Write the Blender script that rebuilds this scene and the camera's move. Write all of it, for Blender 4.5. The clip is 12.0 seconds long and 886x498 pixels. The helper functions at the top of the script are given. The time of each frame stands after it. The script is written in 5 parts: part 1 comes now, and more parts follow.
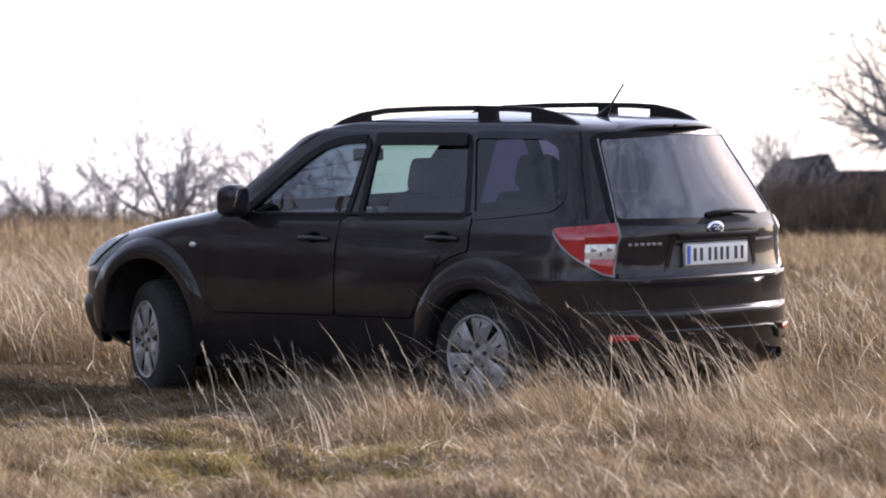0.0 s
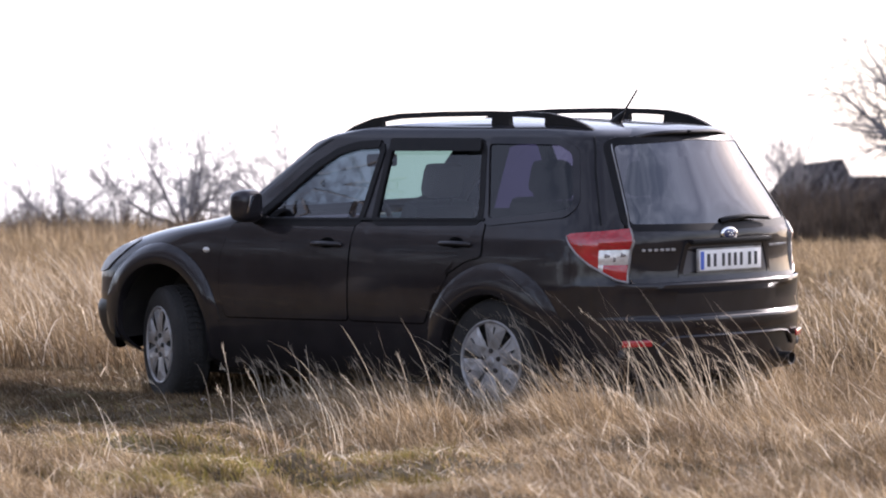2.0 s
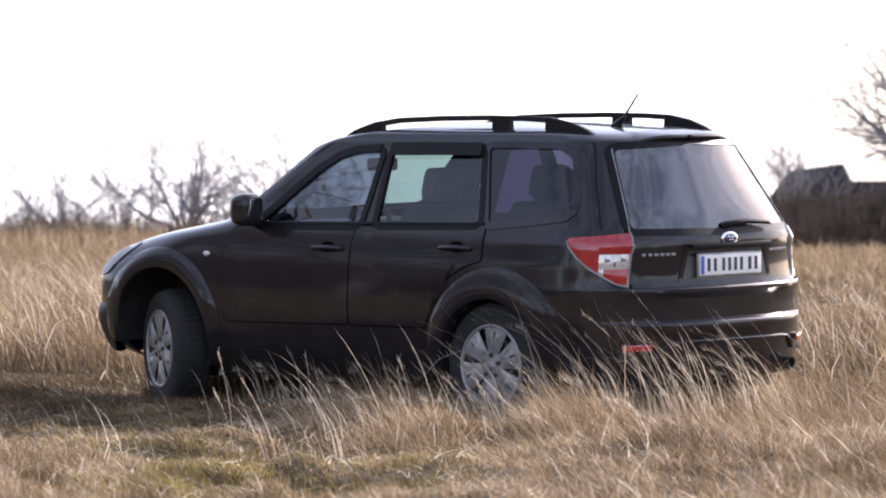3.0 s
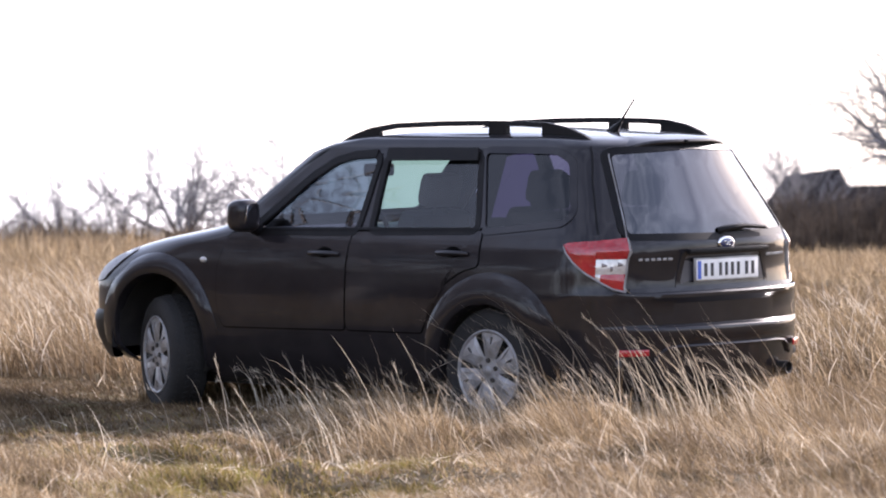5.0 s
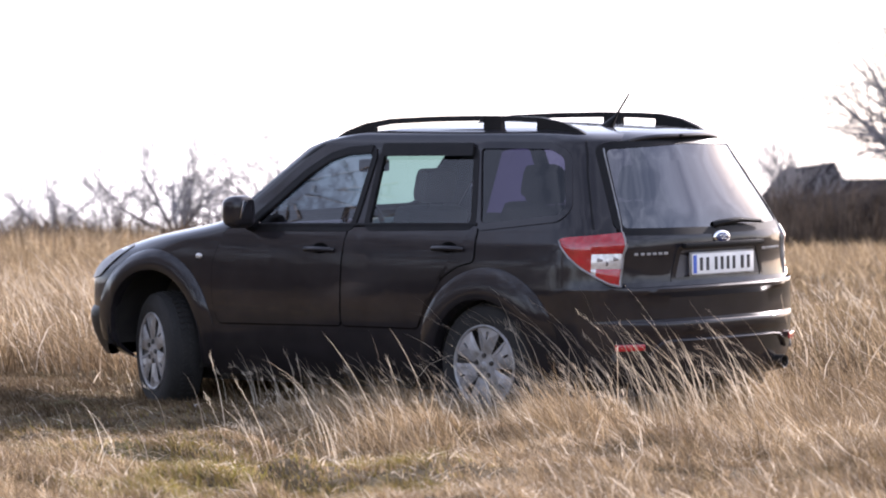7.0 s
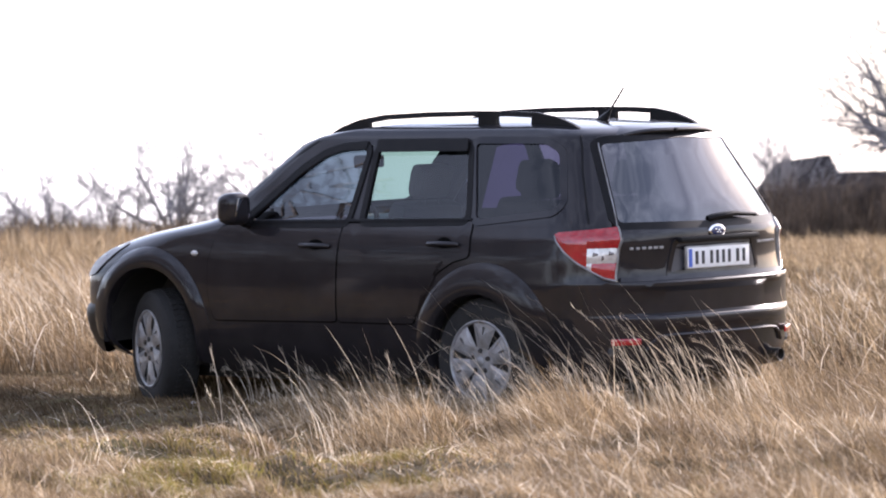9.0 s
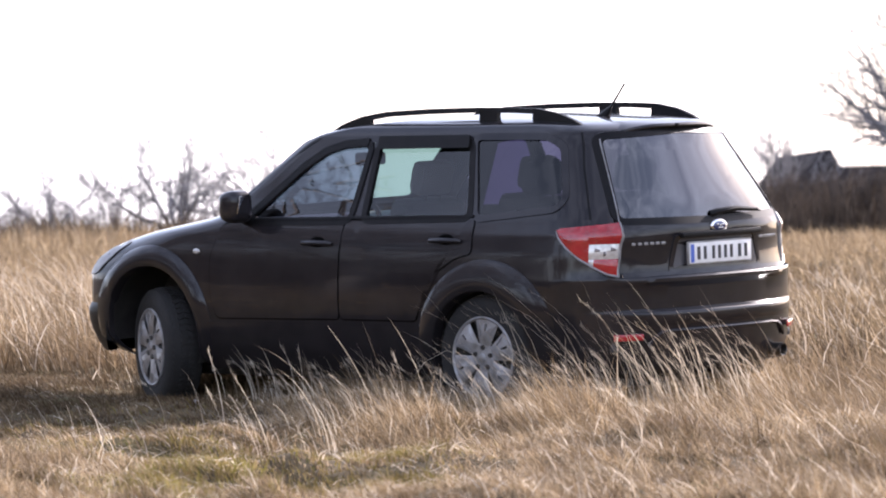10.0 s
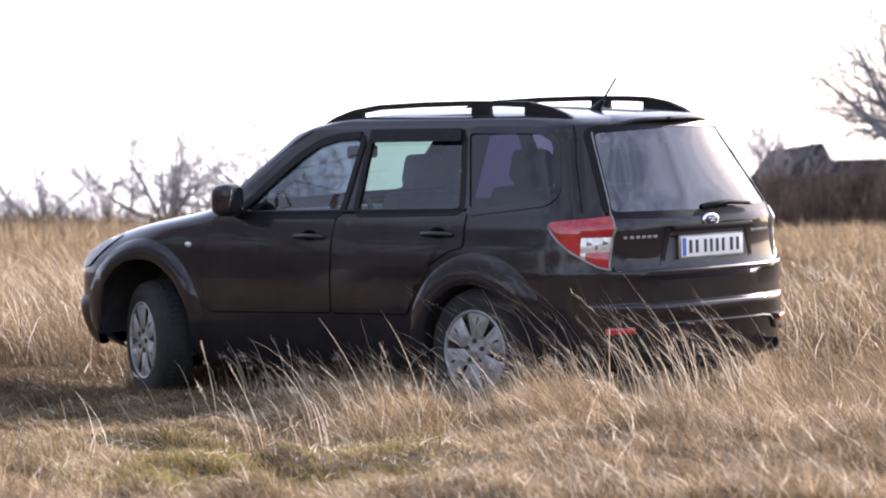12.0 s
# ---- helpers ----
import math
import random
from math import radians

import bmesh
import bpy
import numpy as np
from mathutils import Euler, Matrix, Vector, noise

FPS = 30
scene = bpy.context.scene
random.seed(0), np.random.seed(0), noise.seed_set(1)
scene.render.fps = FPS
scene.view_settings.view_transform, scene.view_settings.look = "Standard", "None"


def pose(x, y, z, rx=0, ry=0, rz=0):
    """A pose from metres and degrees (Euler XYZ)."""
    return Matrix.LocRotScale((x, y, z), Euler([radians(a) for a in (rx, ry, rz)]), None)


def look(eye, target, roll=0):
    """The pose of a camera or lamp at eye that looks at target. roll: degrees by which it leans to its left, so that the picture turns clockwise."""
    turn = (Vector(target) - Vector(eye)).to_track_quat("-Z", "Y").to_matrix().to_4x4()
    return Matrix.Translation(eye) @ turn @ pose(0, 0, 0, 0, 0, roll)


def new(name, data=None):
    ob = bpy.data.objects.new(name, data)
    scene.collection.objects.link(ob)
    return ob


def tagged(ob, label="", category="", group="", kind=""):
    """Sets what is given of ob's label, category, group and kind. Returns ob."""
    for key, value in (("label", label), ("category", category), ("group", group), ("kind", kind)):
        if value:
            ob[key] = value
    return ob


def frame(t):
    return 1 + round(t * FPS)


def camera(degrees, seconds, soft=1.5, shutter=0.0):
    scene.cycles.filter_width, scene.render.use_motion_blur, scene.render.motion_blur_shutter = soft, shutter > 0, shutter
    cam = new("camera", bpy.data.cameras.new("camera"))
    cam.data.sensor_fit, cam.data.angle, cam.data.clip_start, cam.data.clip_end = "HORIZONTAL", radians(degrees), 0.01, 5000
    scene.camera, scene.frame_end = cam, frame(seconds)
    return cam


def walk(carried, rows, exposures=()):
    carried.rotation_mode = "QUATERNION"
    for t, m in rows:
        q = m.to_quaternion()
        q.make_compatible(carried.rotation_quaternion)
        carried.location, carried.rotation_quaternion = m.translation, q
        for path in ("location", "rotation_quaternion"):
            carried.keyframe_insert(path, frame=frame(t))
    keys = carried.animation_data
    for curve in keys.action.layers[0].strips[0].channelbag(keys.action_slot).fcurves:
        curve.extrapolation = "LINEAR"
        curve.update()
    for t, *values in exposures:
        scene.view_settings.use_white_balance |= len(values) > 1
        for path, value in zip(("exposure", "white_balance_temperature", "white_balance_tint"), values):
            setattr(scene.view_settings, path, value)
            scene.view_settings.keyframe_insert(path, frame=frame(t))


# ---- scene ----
EYE = (-17.93664, 20.09632, 1.06243)
cam = camera(10.49, 12.0, 2.0)
cam.data.dof.use_dof = True
cam.data.dof.focus_distance = 27.3
cam.data.dof.aperture_fstop = 7.5
walk(cam, [
    (0, pose(*EYE, 89.6839, 0.6989, -136.6130)),
    (0.5, pose(*EYE, 89.7266, 0.6811, -136.5892)),
    (1, pose(*EYE, 89.7476, 0.5517, -136.5152)),
    (1.5, pose(*EYE, 89.7509, 0.6278, -136.4855)),
    (2, pose(*EYE, 89.7514, 0.6538, -136.4515)),
    (2.5, pose(*EYE, 89.7649, 0.6809, -136.4433)),
    (3, pose(*EYE, 89.8014, 0.5521, -136.4480)),
    (5, pose(*EYE, 89.8644, 0.6869, -136.4861)),
    (5.5, pose(*EYE, 89.7711, 0.7399, -136.5511)),
    (6, pose(*EYE, 89.7189, 0.8425, -136.5474)),
    (6.5, pose(*EYE, 89.7383, 0.9285, -136.5406)),
    (7, pose(*EYE, 89.8079, 0.9222, -136.5400)),
    (9, pose(*EYE, 89.7543, 1.3405, -136.5961)),
    (9.5, pose(*EYE, 89.7341, 1.4933, -136.6490)),
    (10, pose(*EYE, 89.7161, 1.6615, -136.5743)),
    (10.5, pose(*EYE, 89.7256, 1.7107, -136.5427)),
    (11, pose(*EYE, 89.7552, 1.6444, -136.5604)),
    (11.5, pose(*EYE, 89.7403, 1.5775, -136.6190)),
    (12, pose(*EYE, 89.6345, 1.6188, -136.6708)),
], [(0, 0.82, 6200, 24), (1.5, 0.90, 6200, 24), (3, 1.06, 6200, 24), (5, 1.22, 6200, 24), (12, 1.29, 6200, 24)])

# the field lies along two level directions: ahead of the eye and to its right
AHEAD = Vector((0.6879, -0.7258, 0.0)).normalized()
RIGHT = Vector((-0.7258, -0.6879, 0.0)).normalized()


def field(u, v, z=0.0):
    return Vector((EYE[0], EYE[1], 0)) + AHEAD * u + RIGHT * v + Vector((0, 0, z))


# ---- world and sun ----
SUN_WAY = (RIGHT * 0.67 + AHEAD * 0.74).normalized()
SUN_UP = radians(29)
to_sun = Vector((SUN_WAY.x * math.cos(SUN_UP), SUN_WAY.y * math.cos(SUN_UP), math.sin(SUN_UP)))
world = bpy.data.worlds.new("sky")
scene.world = world
world.use_nodes = True
wn = world.node_tree.nodes
wn.clear()
sky = wn.new("ShaderNodeTexSky")
sky.sky_type = "NISHITA"
sky.sun_disc = False
sky.sun_elevation = SUN_UP
sky.sun_rotation = math.atan2(to_sun.x, to_sun.y)
sky.dust_density = 1.6
sky.air_density = 1.0
sky.ozone_density = 1.0
bg = wn.new("ShaderNodeBackground")
bg.inputs["Strength"].default_value = 0.08
# a thin bright veil of cloud over the whole sky
co = wn.new("ShaderNodeTexCoord")
cloud = wn.new("ShaderNodeTexNoise")
cloud.inputs["Scale"].default_value = 5.5
cloud.inputs["Detail"].default_value = 6
cloud.inputs["Distortion"].default_value = 1.3
amount = wn.new("ShaderNodeMapRange")
amount.inputs["From Min"].default_value = 0.36
amount.inputs["From Max"].default_value = 0.66
amount.inputs["To Min"].default_value = 0.22
amount.inputs["To Max"].default_value = 0.78
veil = wn.new("ShaderNodeBackground")
veil.inputs["Color"].default_value = (0.84, 0.92, 1.0, 1)
height = wn.new("ShaderNodeSeparateXYZ")
thin = wn.new("ShaderNodeMapRange")
thin.inputs["To Min"].default_value = 1.05
thin.inputs["To Max"].default_value = 0.45
thinned = wn.new("ShaderNodeMath")
thinned.operation = "MULTIPLY"
both = wn.new("ShaderNodeAddShader")
wo = wn.new("ShaderNodeOutputWorld")
world.node_tree.links.new(sky.outputs[0], bg.inputs["Color"])
for a, b in ((co.outputs["Generated"], cloud.inputs["Vector"]), (cloud.outputs["Fac"], amount.inputs["Value"]), (co.outputs["Generated"], height.inputs[0]), (height.outputs["Z"], thin.inputs["Value"]),
             (amount.outputs["Result"], thinned.inputs[0]), (thin.outputs["Result"], thinned.inputs[1]), (thinned.outputs[0], veil.inputs["Strength"]),
             (bg.outputs[0], both.inputs[0]), (veil.outputs[0], both.inputs[1]), (both.outputs[0], wo.inputs["Surface"])):
    world.node_tree.links.new(a, b)
sun = new("sun", bpy.data.lights.new("sun", "SUN"))
sun.data.energy = 4.2
sun.data.angle = radians(1.6)
sun.data.color = (1.0, 0.94, 0.84)
sun.matrix_world = look(to_sun * 50, (0, 0, 0))


# ---- materials ----
def material(name, color, rough=0.5, metal=0.0, coat=0.0, second=None, scale=8.0, detail=4.0, bump=0.0, bump_scale=40.0,
             spread=0.5, transmission=0.0, ior=1.5, alpha=1.0, emit=None, rough_var=0.0, spec=0.5, translucent=0.0):
    m = bpy.data.materials.new(name)
    m.use_nodes = True
    nt = m.node_tree
    b = nt.nodes["Principled BSDF"]
    b.inputs["Base Color"].default_value = (*color, 1)
    b.inputs["Roughness"].default_value = rough
    b.inputs["Metallic"].default_value = metal
    b.inputs["Coat Weight"].default_value = coat
    b.inputs["Coat Roughness"].default_value = 0.05
    b.inputs["Transmission Weight"].default_value = transmission
    b.inputs["IOR"].default_value = ior
    b.inputs["Alpha"].default_value = alpha
    b.inputs["Specular IOR Level"].default_value = spec
    co = nt.nodes.new("ShaderNodeTexCoord")
    if second:
        n = nt.nodes.new("ShaderNodeTexNoise")
        n.inputs["Scale"].default_value = scale
        n.inputs["Detail"].default_value = detail
        nt.links.new(co.outputs["Object"], n.inputs["Vector"])
        r = nt.nodes.new("ShaderNodeValToRGB")
        r.color_ramp.elements[0].position = 0.5 - spread / 2
        r.color_ramp.elements[1].position = 0.5 + spread / 2
        r.color_ramp.elements[0].color = (*color, 1)
        r.color_ramp.elements[1].color = (*second, 1)
        nt.links.new(n.outputs["Fac"], r.inputs["Fac"])
        nt.links.new(r.outputs["Color"], b.inputs["Base Color"])
        if rough_var:
            mr = nt.nodes.new("ShaderNodeMapRange")
            mr.inputs["To Min"].default_value = rough - rough_var
            mr.inputs["To Max"].default_value = rough + rough_var
            nt.links.new(n.outputs["Fac"], mr.inputs["Value"])
            nt.links.new(mr.outputs["Result"], b.inputs["Roughness"])
    if bump:
        n2 = nt.nodes.new("ShaderNodeTexNoise")
        n2.inputs["Scale"].default_value = bump_scale
        n2.inputs["Detail"].default_value = 3
        nt.links.new(co.outputs["Object"], n2.inputs["Vector"])
        bp = nt.nodes.new("ShaderNodeBump")
        bp.inputs["Strength"].default_value = bump
        bp.inputs["Distance"].default_value = 0.01
        nt.links.new(n2.outputs["Fac"], bp.inputs["Height"])
        nt.links.new(bp.outputs["Normal"], b.inputs["Normal"])
    if emit:
        b.inputs["Emission Color"].default_value = (*emit, 1)
        b.inputs["Emission Strength"].default_value = 1.0
    return m


def island_material(name, colors, rough=0.8, translucent=0.35):
    """A fibre material that takes one of several colours for each loose piece."""
    m = bpy.data.materials.new(name)
    m.use_nodes = True
    nt = m.node_tree
    b = nt.nodes["Principled BSDF"]
    g = nt.nodes.new("ShaderNodeNewGeometry")
    r = nt.nodes.new("ShaderNodeValToRGB")
    while len(r.color_ramp.elements) < len(colors):
        r.color_ramp.elements.new(0.5)
    for i, c in enumerate(colors):
        r.color_ramp.elements[i].position = i / (len(colors) - 1)
        r.color_ramp.elements[i].color = (*c, 1)
    nt.links.new(g.outputs["Random Per Island"], r.inputs["Fac"])
    # whole clumps are paler or browner than their neighbours
    co = nt.nodes.new("ShaderNodeTexCoord")
    n = nt.nodes.new("ShaderNodeTexNoise")
    n.inputs["Scale"].default_value = 2.2
    n.inputs["Detail"].default_value = 5
    cr = nt.nodes.new("ShaderNodeValToRGB")
    cr.color_ramp.elements[0].position, cr.color_ramp.elements[1].position = 0.36, 0.64
    cr.color_ramp.elements[0].color, cr.color_ramp.elements[1].color = (0.54, 0.475, 0.415, 1), (1.26, 1.18, 1.05, 1)
    mx = nt.nodes.new("ShaderNodeMix")
    mx.data_type, mx.blend_type = "RGBA", "MULTIPLY"
    mx.inputs["Factor"].default_value = 1.0
    nt.links.new(co.outputs["Object"], n.inputs["Vector"])
    nt.links.new(n.outputs["Fac"], cr.inputs["Fac"])
    nt.links.new(r.outputs["Color"], mx.inputs["A"])
    nt.links.new(cr.outputs["Color"], mx.inputs["B"])
    nt.links.new(mx.outputs["Result"], b.inputs["Base Color"])
    b.inputs["Roughness"].default_value = rough
    b.inputs["Specular IOR Level"].default_value = 0.25
    tr = nt.nodes.new("ShaderNodeBsdfTranslucent")
    nt.links.new(mx.outputs["Result"], tr.inputs["Color"])
    mix = nt.nodes.new("ShaderNodeMixShader")
    mix.inputs["Fac"].default_value = translucent
    nt.links.new(b.outputs[0], mix.inputs[1])
    nt.links.new(tr.outputs[0], mix.inputs[2])
    nt.links.new(mix.outputs[0], nt.nodes["Material Output"].inputs["Surface"])
    return m


def glass_material(name, tint, gloss=1.0, rough=0.0):
    """Thin window glass: tinted see-through with a mirror gloss that grows at grazing angles."""
    m = bpy.data.materials.new(name)
    m.use_nodes = True
    nt = m.node_tree
    nt.nodes.clear()
    out = nt.nodes.new("ShaderNodeOutputMaterial")
    t = nt.nodes.new("ShaderNodeBsdfTransparent")
    t.inputs["Color"].default_value = (*tint, 1)
    g = nt.nodes.new("ShaderNodeBsdfGlossy")
    g.inputs["Roughness"].default_value = rough
    f = nt.nodes.new("ShaderNodeLayerWeight")
    f.inputs["Blend"].default_value = 0.5
    e = nt.nodes.new("ShaderNodeMath")
    e.operation = "POWER"
    e.inputs[1].default_value = 5.0
    k = nt.nodes.new("ShaderNodeMath")
    k.operation = "MULTIPLY_ADD"
    k.use_clamp = True
    k.inputs[1].default_value = 0.9
    k.inputs[2].default_value = 0.045 * gloss
    mix = nt.nodes.new("ShaderNodeMixShader")
    nt.links.new(f.outputs["Facing"], e.inputs[0])
    nt.links.new(e.outputs[0], k.inputs[0])
    nt.links.new(k.outputs[0], mix.inputs["Fac"])
    nt.links.new(t.outputs[0], mix.inputs[1])
    nt.links.new(g.outputs[0], mix.inputs[2])
    nt.links.new(mix.outputs[0], out.inputs["Surface"])
    return m


# black paint with a little dust, base raised to paint in lens haze
PAINT = material("black_paint", (0.0125, 0.0112, 0.0132), 0.3, 0.0, 0.72, (0.0215, 0.0190, 0.0205), 5.0, 6, rough_var=0.05, spec=0.05)
# dusty plastic, its black also raised to paint in veiling glare
DUSTY_HAZED = material("dusty_hazed_plastic", (0.016, 0.015, 0.015), 0.6, second=(0.040, 0.036, 0.031), scale=9, bump=0.15, bump_scale=300)
BLACK = material("black_trim", (0.007, 0.007, 0.008), 0.42, second=(0.012, 0.011, 0.011), scale=14, spec=0.14)
RUBBER = material("tyre_rubber", (0.009, 0.009, 0.009), 0.85, second=(0.020, 0.018, 0.016), scale=7, bump=0.4, bump_scale=90)
SILVER = material("silver_wheel_paint", (0.36, 0.36, 0.37), 0.42, 0.4, second=(0.20, 0.187, 0.17), scale=14, detail=7, spread=0.4, rough_var=0.1)
CHROME = material("chrome", (0.75, 0.75, 0.76), 0.12, 1.0)
# grey that paints the sky's sheen onto the plate panel
SKY_GREY = material("sky_sheen_grey", (0.055, 0.055, 0.064), 0.32, second=(0.075, 0.073, 0.078), scale=12)
STEEL = material("dark_steel", (0.10, 0.10, 0.10), 0.45, 0.8, second=(0.05, 0.045, 0.04), scale=20)
RED = material("red_lens", (0.42, 0.014, 0.02), 0.10, 0.0, 1.0, (0.26, 0.007, 0.012), 16)
CLEAR = material("clear_lens", (0.72, 0.70, 0.68), 0.12, 0.3, 1.0, (0.45, 0.43, 0.40), 40)
HEADLENS = material("smoky_headlamp_lens", (0.30, 0.29, 0.28), 0.35, 0.0, 0.0, (0.19, 0.18, 0.175), 20, spec=0.15)
BOWL = material("lamp_bowl", (0.20, 0.175, 0.17), 0.25, 0.6)
PLATE = material("plate_white", (0.85, 0.85, 0.84), 0.4, second=(0.76, 0.75, 0.73), scale=20)
INK = material("plate_ink", (0.03, 0.03, 0.035), 0.5)
BLUE = material("plate_blue", (0.05, 0.12, 0.50), 0.4)
CLOTH = material("seat_cloth", (0.020, 0.019, 0.019), 0.9, second=(0.035, 0.032, 0.032), scale=60, bump=0.3, bump_scale=400)
CABIN = material("cabin_plastic", (0.03, 0.03, 0.032), 0.6, second=(0.045, 0.043, 0.043), scale=30)
GLASS = glass_material("clear_green_glass", (0.55, 0.64, 0.64), 1.6)
FILM = glass_material("blue_film_glass", (0.24, 0.25, 0.36), 2.2)
SCREEN = glass_material("tinted_windscreen_glass", (0.27, 0.41, 0.41))
TINT = glass_material("tinted_purple_glass", (0.062, 0.054, 0.108), 1.3)
REARG = glass_material("tinted_rear_glass", (0.022, 0.02, 0.03), 4.1, 0.02)
BARK = material("grey_bark", (0.13, 0.12, 0.11), 0.9, second=(0.20, 0.185, 0.17), scale=6, bump=0.5, bump_scale=30)
# twig bark paled towards blue-grey, painting in distant haze and sky bloom
HAZED_TWIG = material("hazed_twig_bark", (0.18, 0.172, 0.178), 0.9, second=(0.27, 0.258, 0.268), scale=1.5)
DARKTWIG = material("dark_twig_bark", (0.06, 0.050, 0.046), 0.95, second=(0.10, 0.084, 0.076), scale=1.5, spec=0.1)
STRAW = island_material("dry_grass", [(0.09, 0.065, 0.04), (0.36, 0.275, 0.175), (0.22, 0.165, 0.10), (0.64, 0.53, 0.38), (0.13, 0.10, 0.065), (0.47, 0.375, 0.25)])
PALE = island_material("pale_grass_stalk", [(0.65, 0.60, 0.52), (0.78, 0.74, 0.67), (0.50, 0.44, 0.36), (0.82, 0.79, 0.73)], 0.7, 0.5)
# brown old grass, whose dark tone also paints shade on the trodden strip
THATCH_AND_SHADE = island_material("brown_thatch_and_shade", [(0.07, 0.05, 0.032), (0.17, 0.125, 0.08), (0.11, 0.08, 0.05), (0.27, 0.21, 0.14), (0.13, 0.11, 0.05)], 0.9, 0.2)
GREEN = island_material("mossy_grass", [(0.13, 0.135, 0.03), (0.30, 0.235, 0.10), (0.21, 0.20, 0.05), (0.36, 0.285, 0.16), (0.20, 0.17, 0.055), (0.085, 0.07, 0.035)])
ROOFING = material("dark_roof_sheet", (0.026, 0.023, 0.023), 0.95, second=(0.046, 0.040, 0.040), scale=1.5, spec=0.08)
BARNWALL = material("weathered_wall", (0.05, 0.044, 0.043), 0.95, second=(0.08, 0.07, 0.066), scale=1.2, spec=0.1)


# ---- helpers for building ----
def part(name, bm, mat, parent=None, label="", smooth=True):
    me = bpy.data.meshes.new(name)
    bm.normal_update()
    bm.to_mesh(me)
    bm.free()
    me.materials.append(mat)
    if smooth:
        me.polygons.foreach_set("use_smooth", [True] * len(me.polygons))
        me.set_sharp_from_angle(angle=radians(38))
    ob = new(name, me)
    if parent:
        ob.parent = parent
    if label:
        ob["label"] = label
    return ob


def tris_object(name, verts, mat_list, tri_index, mat_index=None, parent=None):
    """A mesh of triangles straight from arrays."""
    me = bpy.data.meshes.new(name)
    nv, nt = len(verts), len(tri_index)
    me.vertices.add(nv)
    me.vertices.foreach_set("co", np.ascontiguousarray(verts, dtype=np.float32).ravel())
    me.loops.add(nt * 3)
    me.loops.foreach_set("vertex_index", np.ascontiguousarray(tri_index, dtype=np.int32).ravel())
    me.polygons.add(nt)
    me.polygons.foreach_set("loop_start", np.arange(0, nt * 3, 3, dtype=np.int32))
    for m in mat_list:
        me.materials.append(m)
    me.update(calc_edges=True)
    me.validate()
    ob = new(name, me)
    if parent:
        ob.parent = parent
    return ob


# ---- the ground ----
CAR_U = 27.4


def smooth01(a):
    a = np.clip(a, 0, 1)
    return a * a * (3 - 2 * a)


def lattice(u, v, cell, seed):
    """Smooth random values from 0 to 1 on cells of that size."""
    u, v = np.asarray(u, float) / cell, np.asarray(v, float) / cell
    i, j = np.floor(u).astype(int), np.floor(v).astype(int)
    a, b = smooth01(u - i), smooth01(v - j)

    def value(x, y):
        h = np.sin(x * 127.1 + y * 311.7 + seed * 74.7) * 43758.5453
        return h - np.floor(h)

    return (value(i, j) * (1 - a) + value(i + 1, j) * a) * (1 - b) + (value(i, j + 1) * (1 - a) + value(i + 1, j + 1) * a) * b


def land(u, v):
    """Height of the field, by metres ahead of the eye and to its right."""
    u, v = np.asarray(u, float), np.asarray(v, float)
    z = 0.0393 * (np.clip(u - CAR_U, 0, 4.5))
    # the field swells to a low crest beyond the car, higher on one side
    side = smooth01((3.0 - v * 60 / np.maximum(u, 30)) / 10.0)
    z = z + (0.12 + 0.33 * side) * smooth01((u - 36) / 70.0)
    z = z - 0.9 * smooth01((u - 150) / 200) + 0.0
    # hummocks of moss and old thatch in front of the car
    near = smooth01((25.6 - u) / 1.2) * smooth01((u - 14) / 2)
    z = z + near * (0.17 * (lattice(u, v, 0.6, 1) - 0.5) + 0.11 * (lattice(u, v, 0.23, 2) - 0.5))
    # a low bank of thatch beside the wheels that hides their feet
    x = EYE[0] + AHEAD.x * u + RIGHT.x * v
    y = EYE[1] + AHEAD.y * u + RIGHT.y * v
    z = z + 0.115 * smooth01((y - 0.90) / 0.35) * smooth01((2.9 - y) / 1.2) * smooth01((x + 0.9) / 0.7) * smooth01((5.2 - x) / 1.0)
    z = z + 0.05 * (lattice(u, v, 1.4, 3) - 0.5) * smooth01((np.abs(u - 29) - 4.5) / 2)
    return z


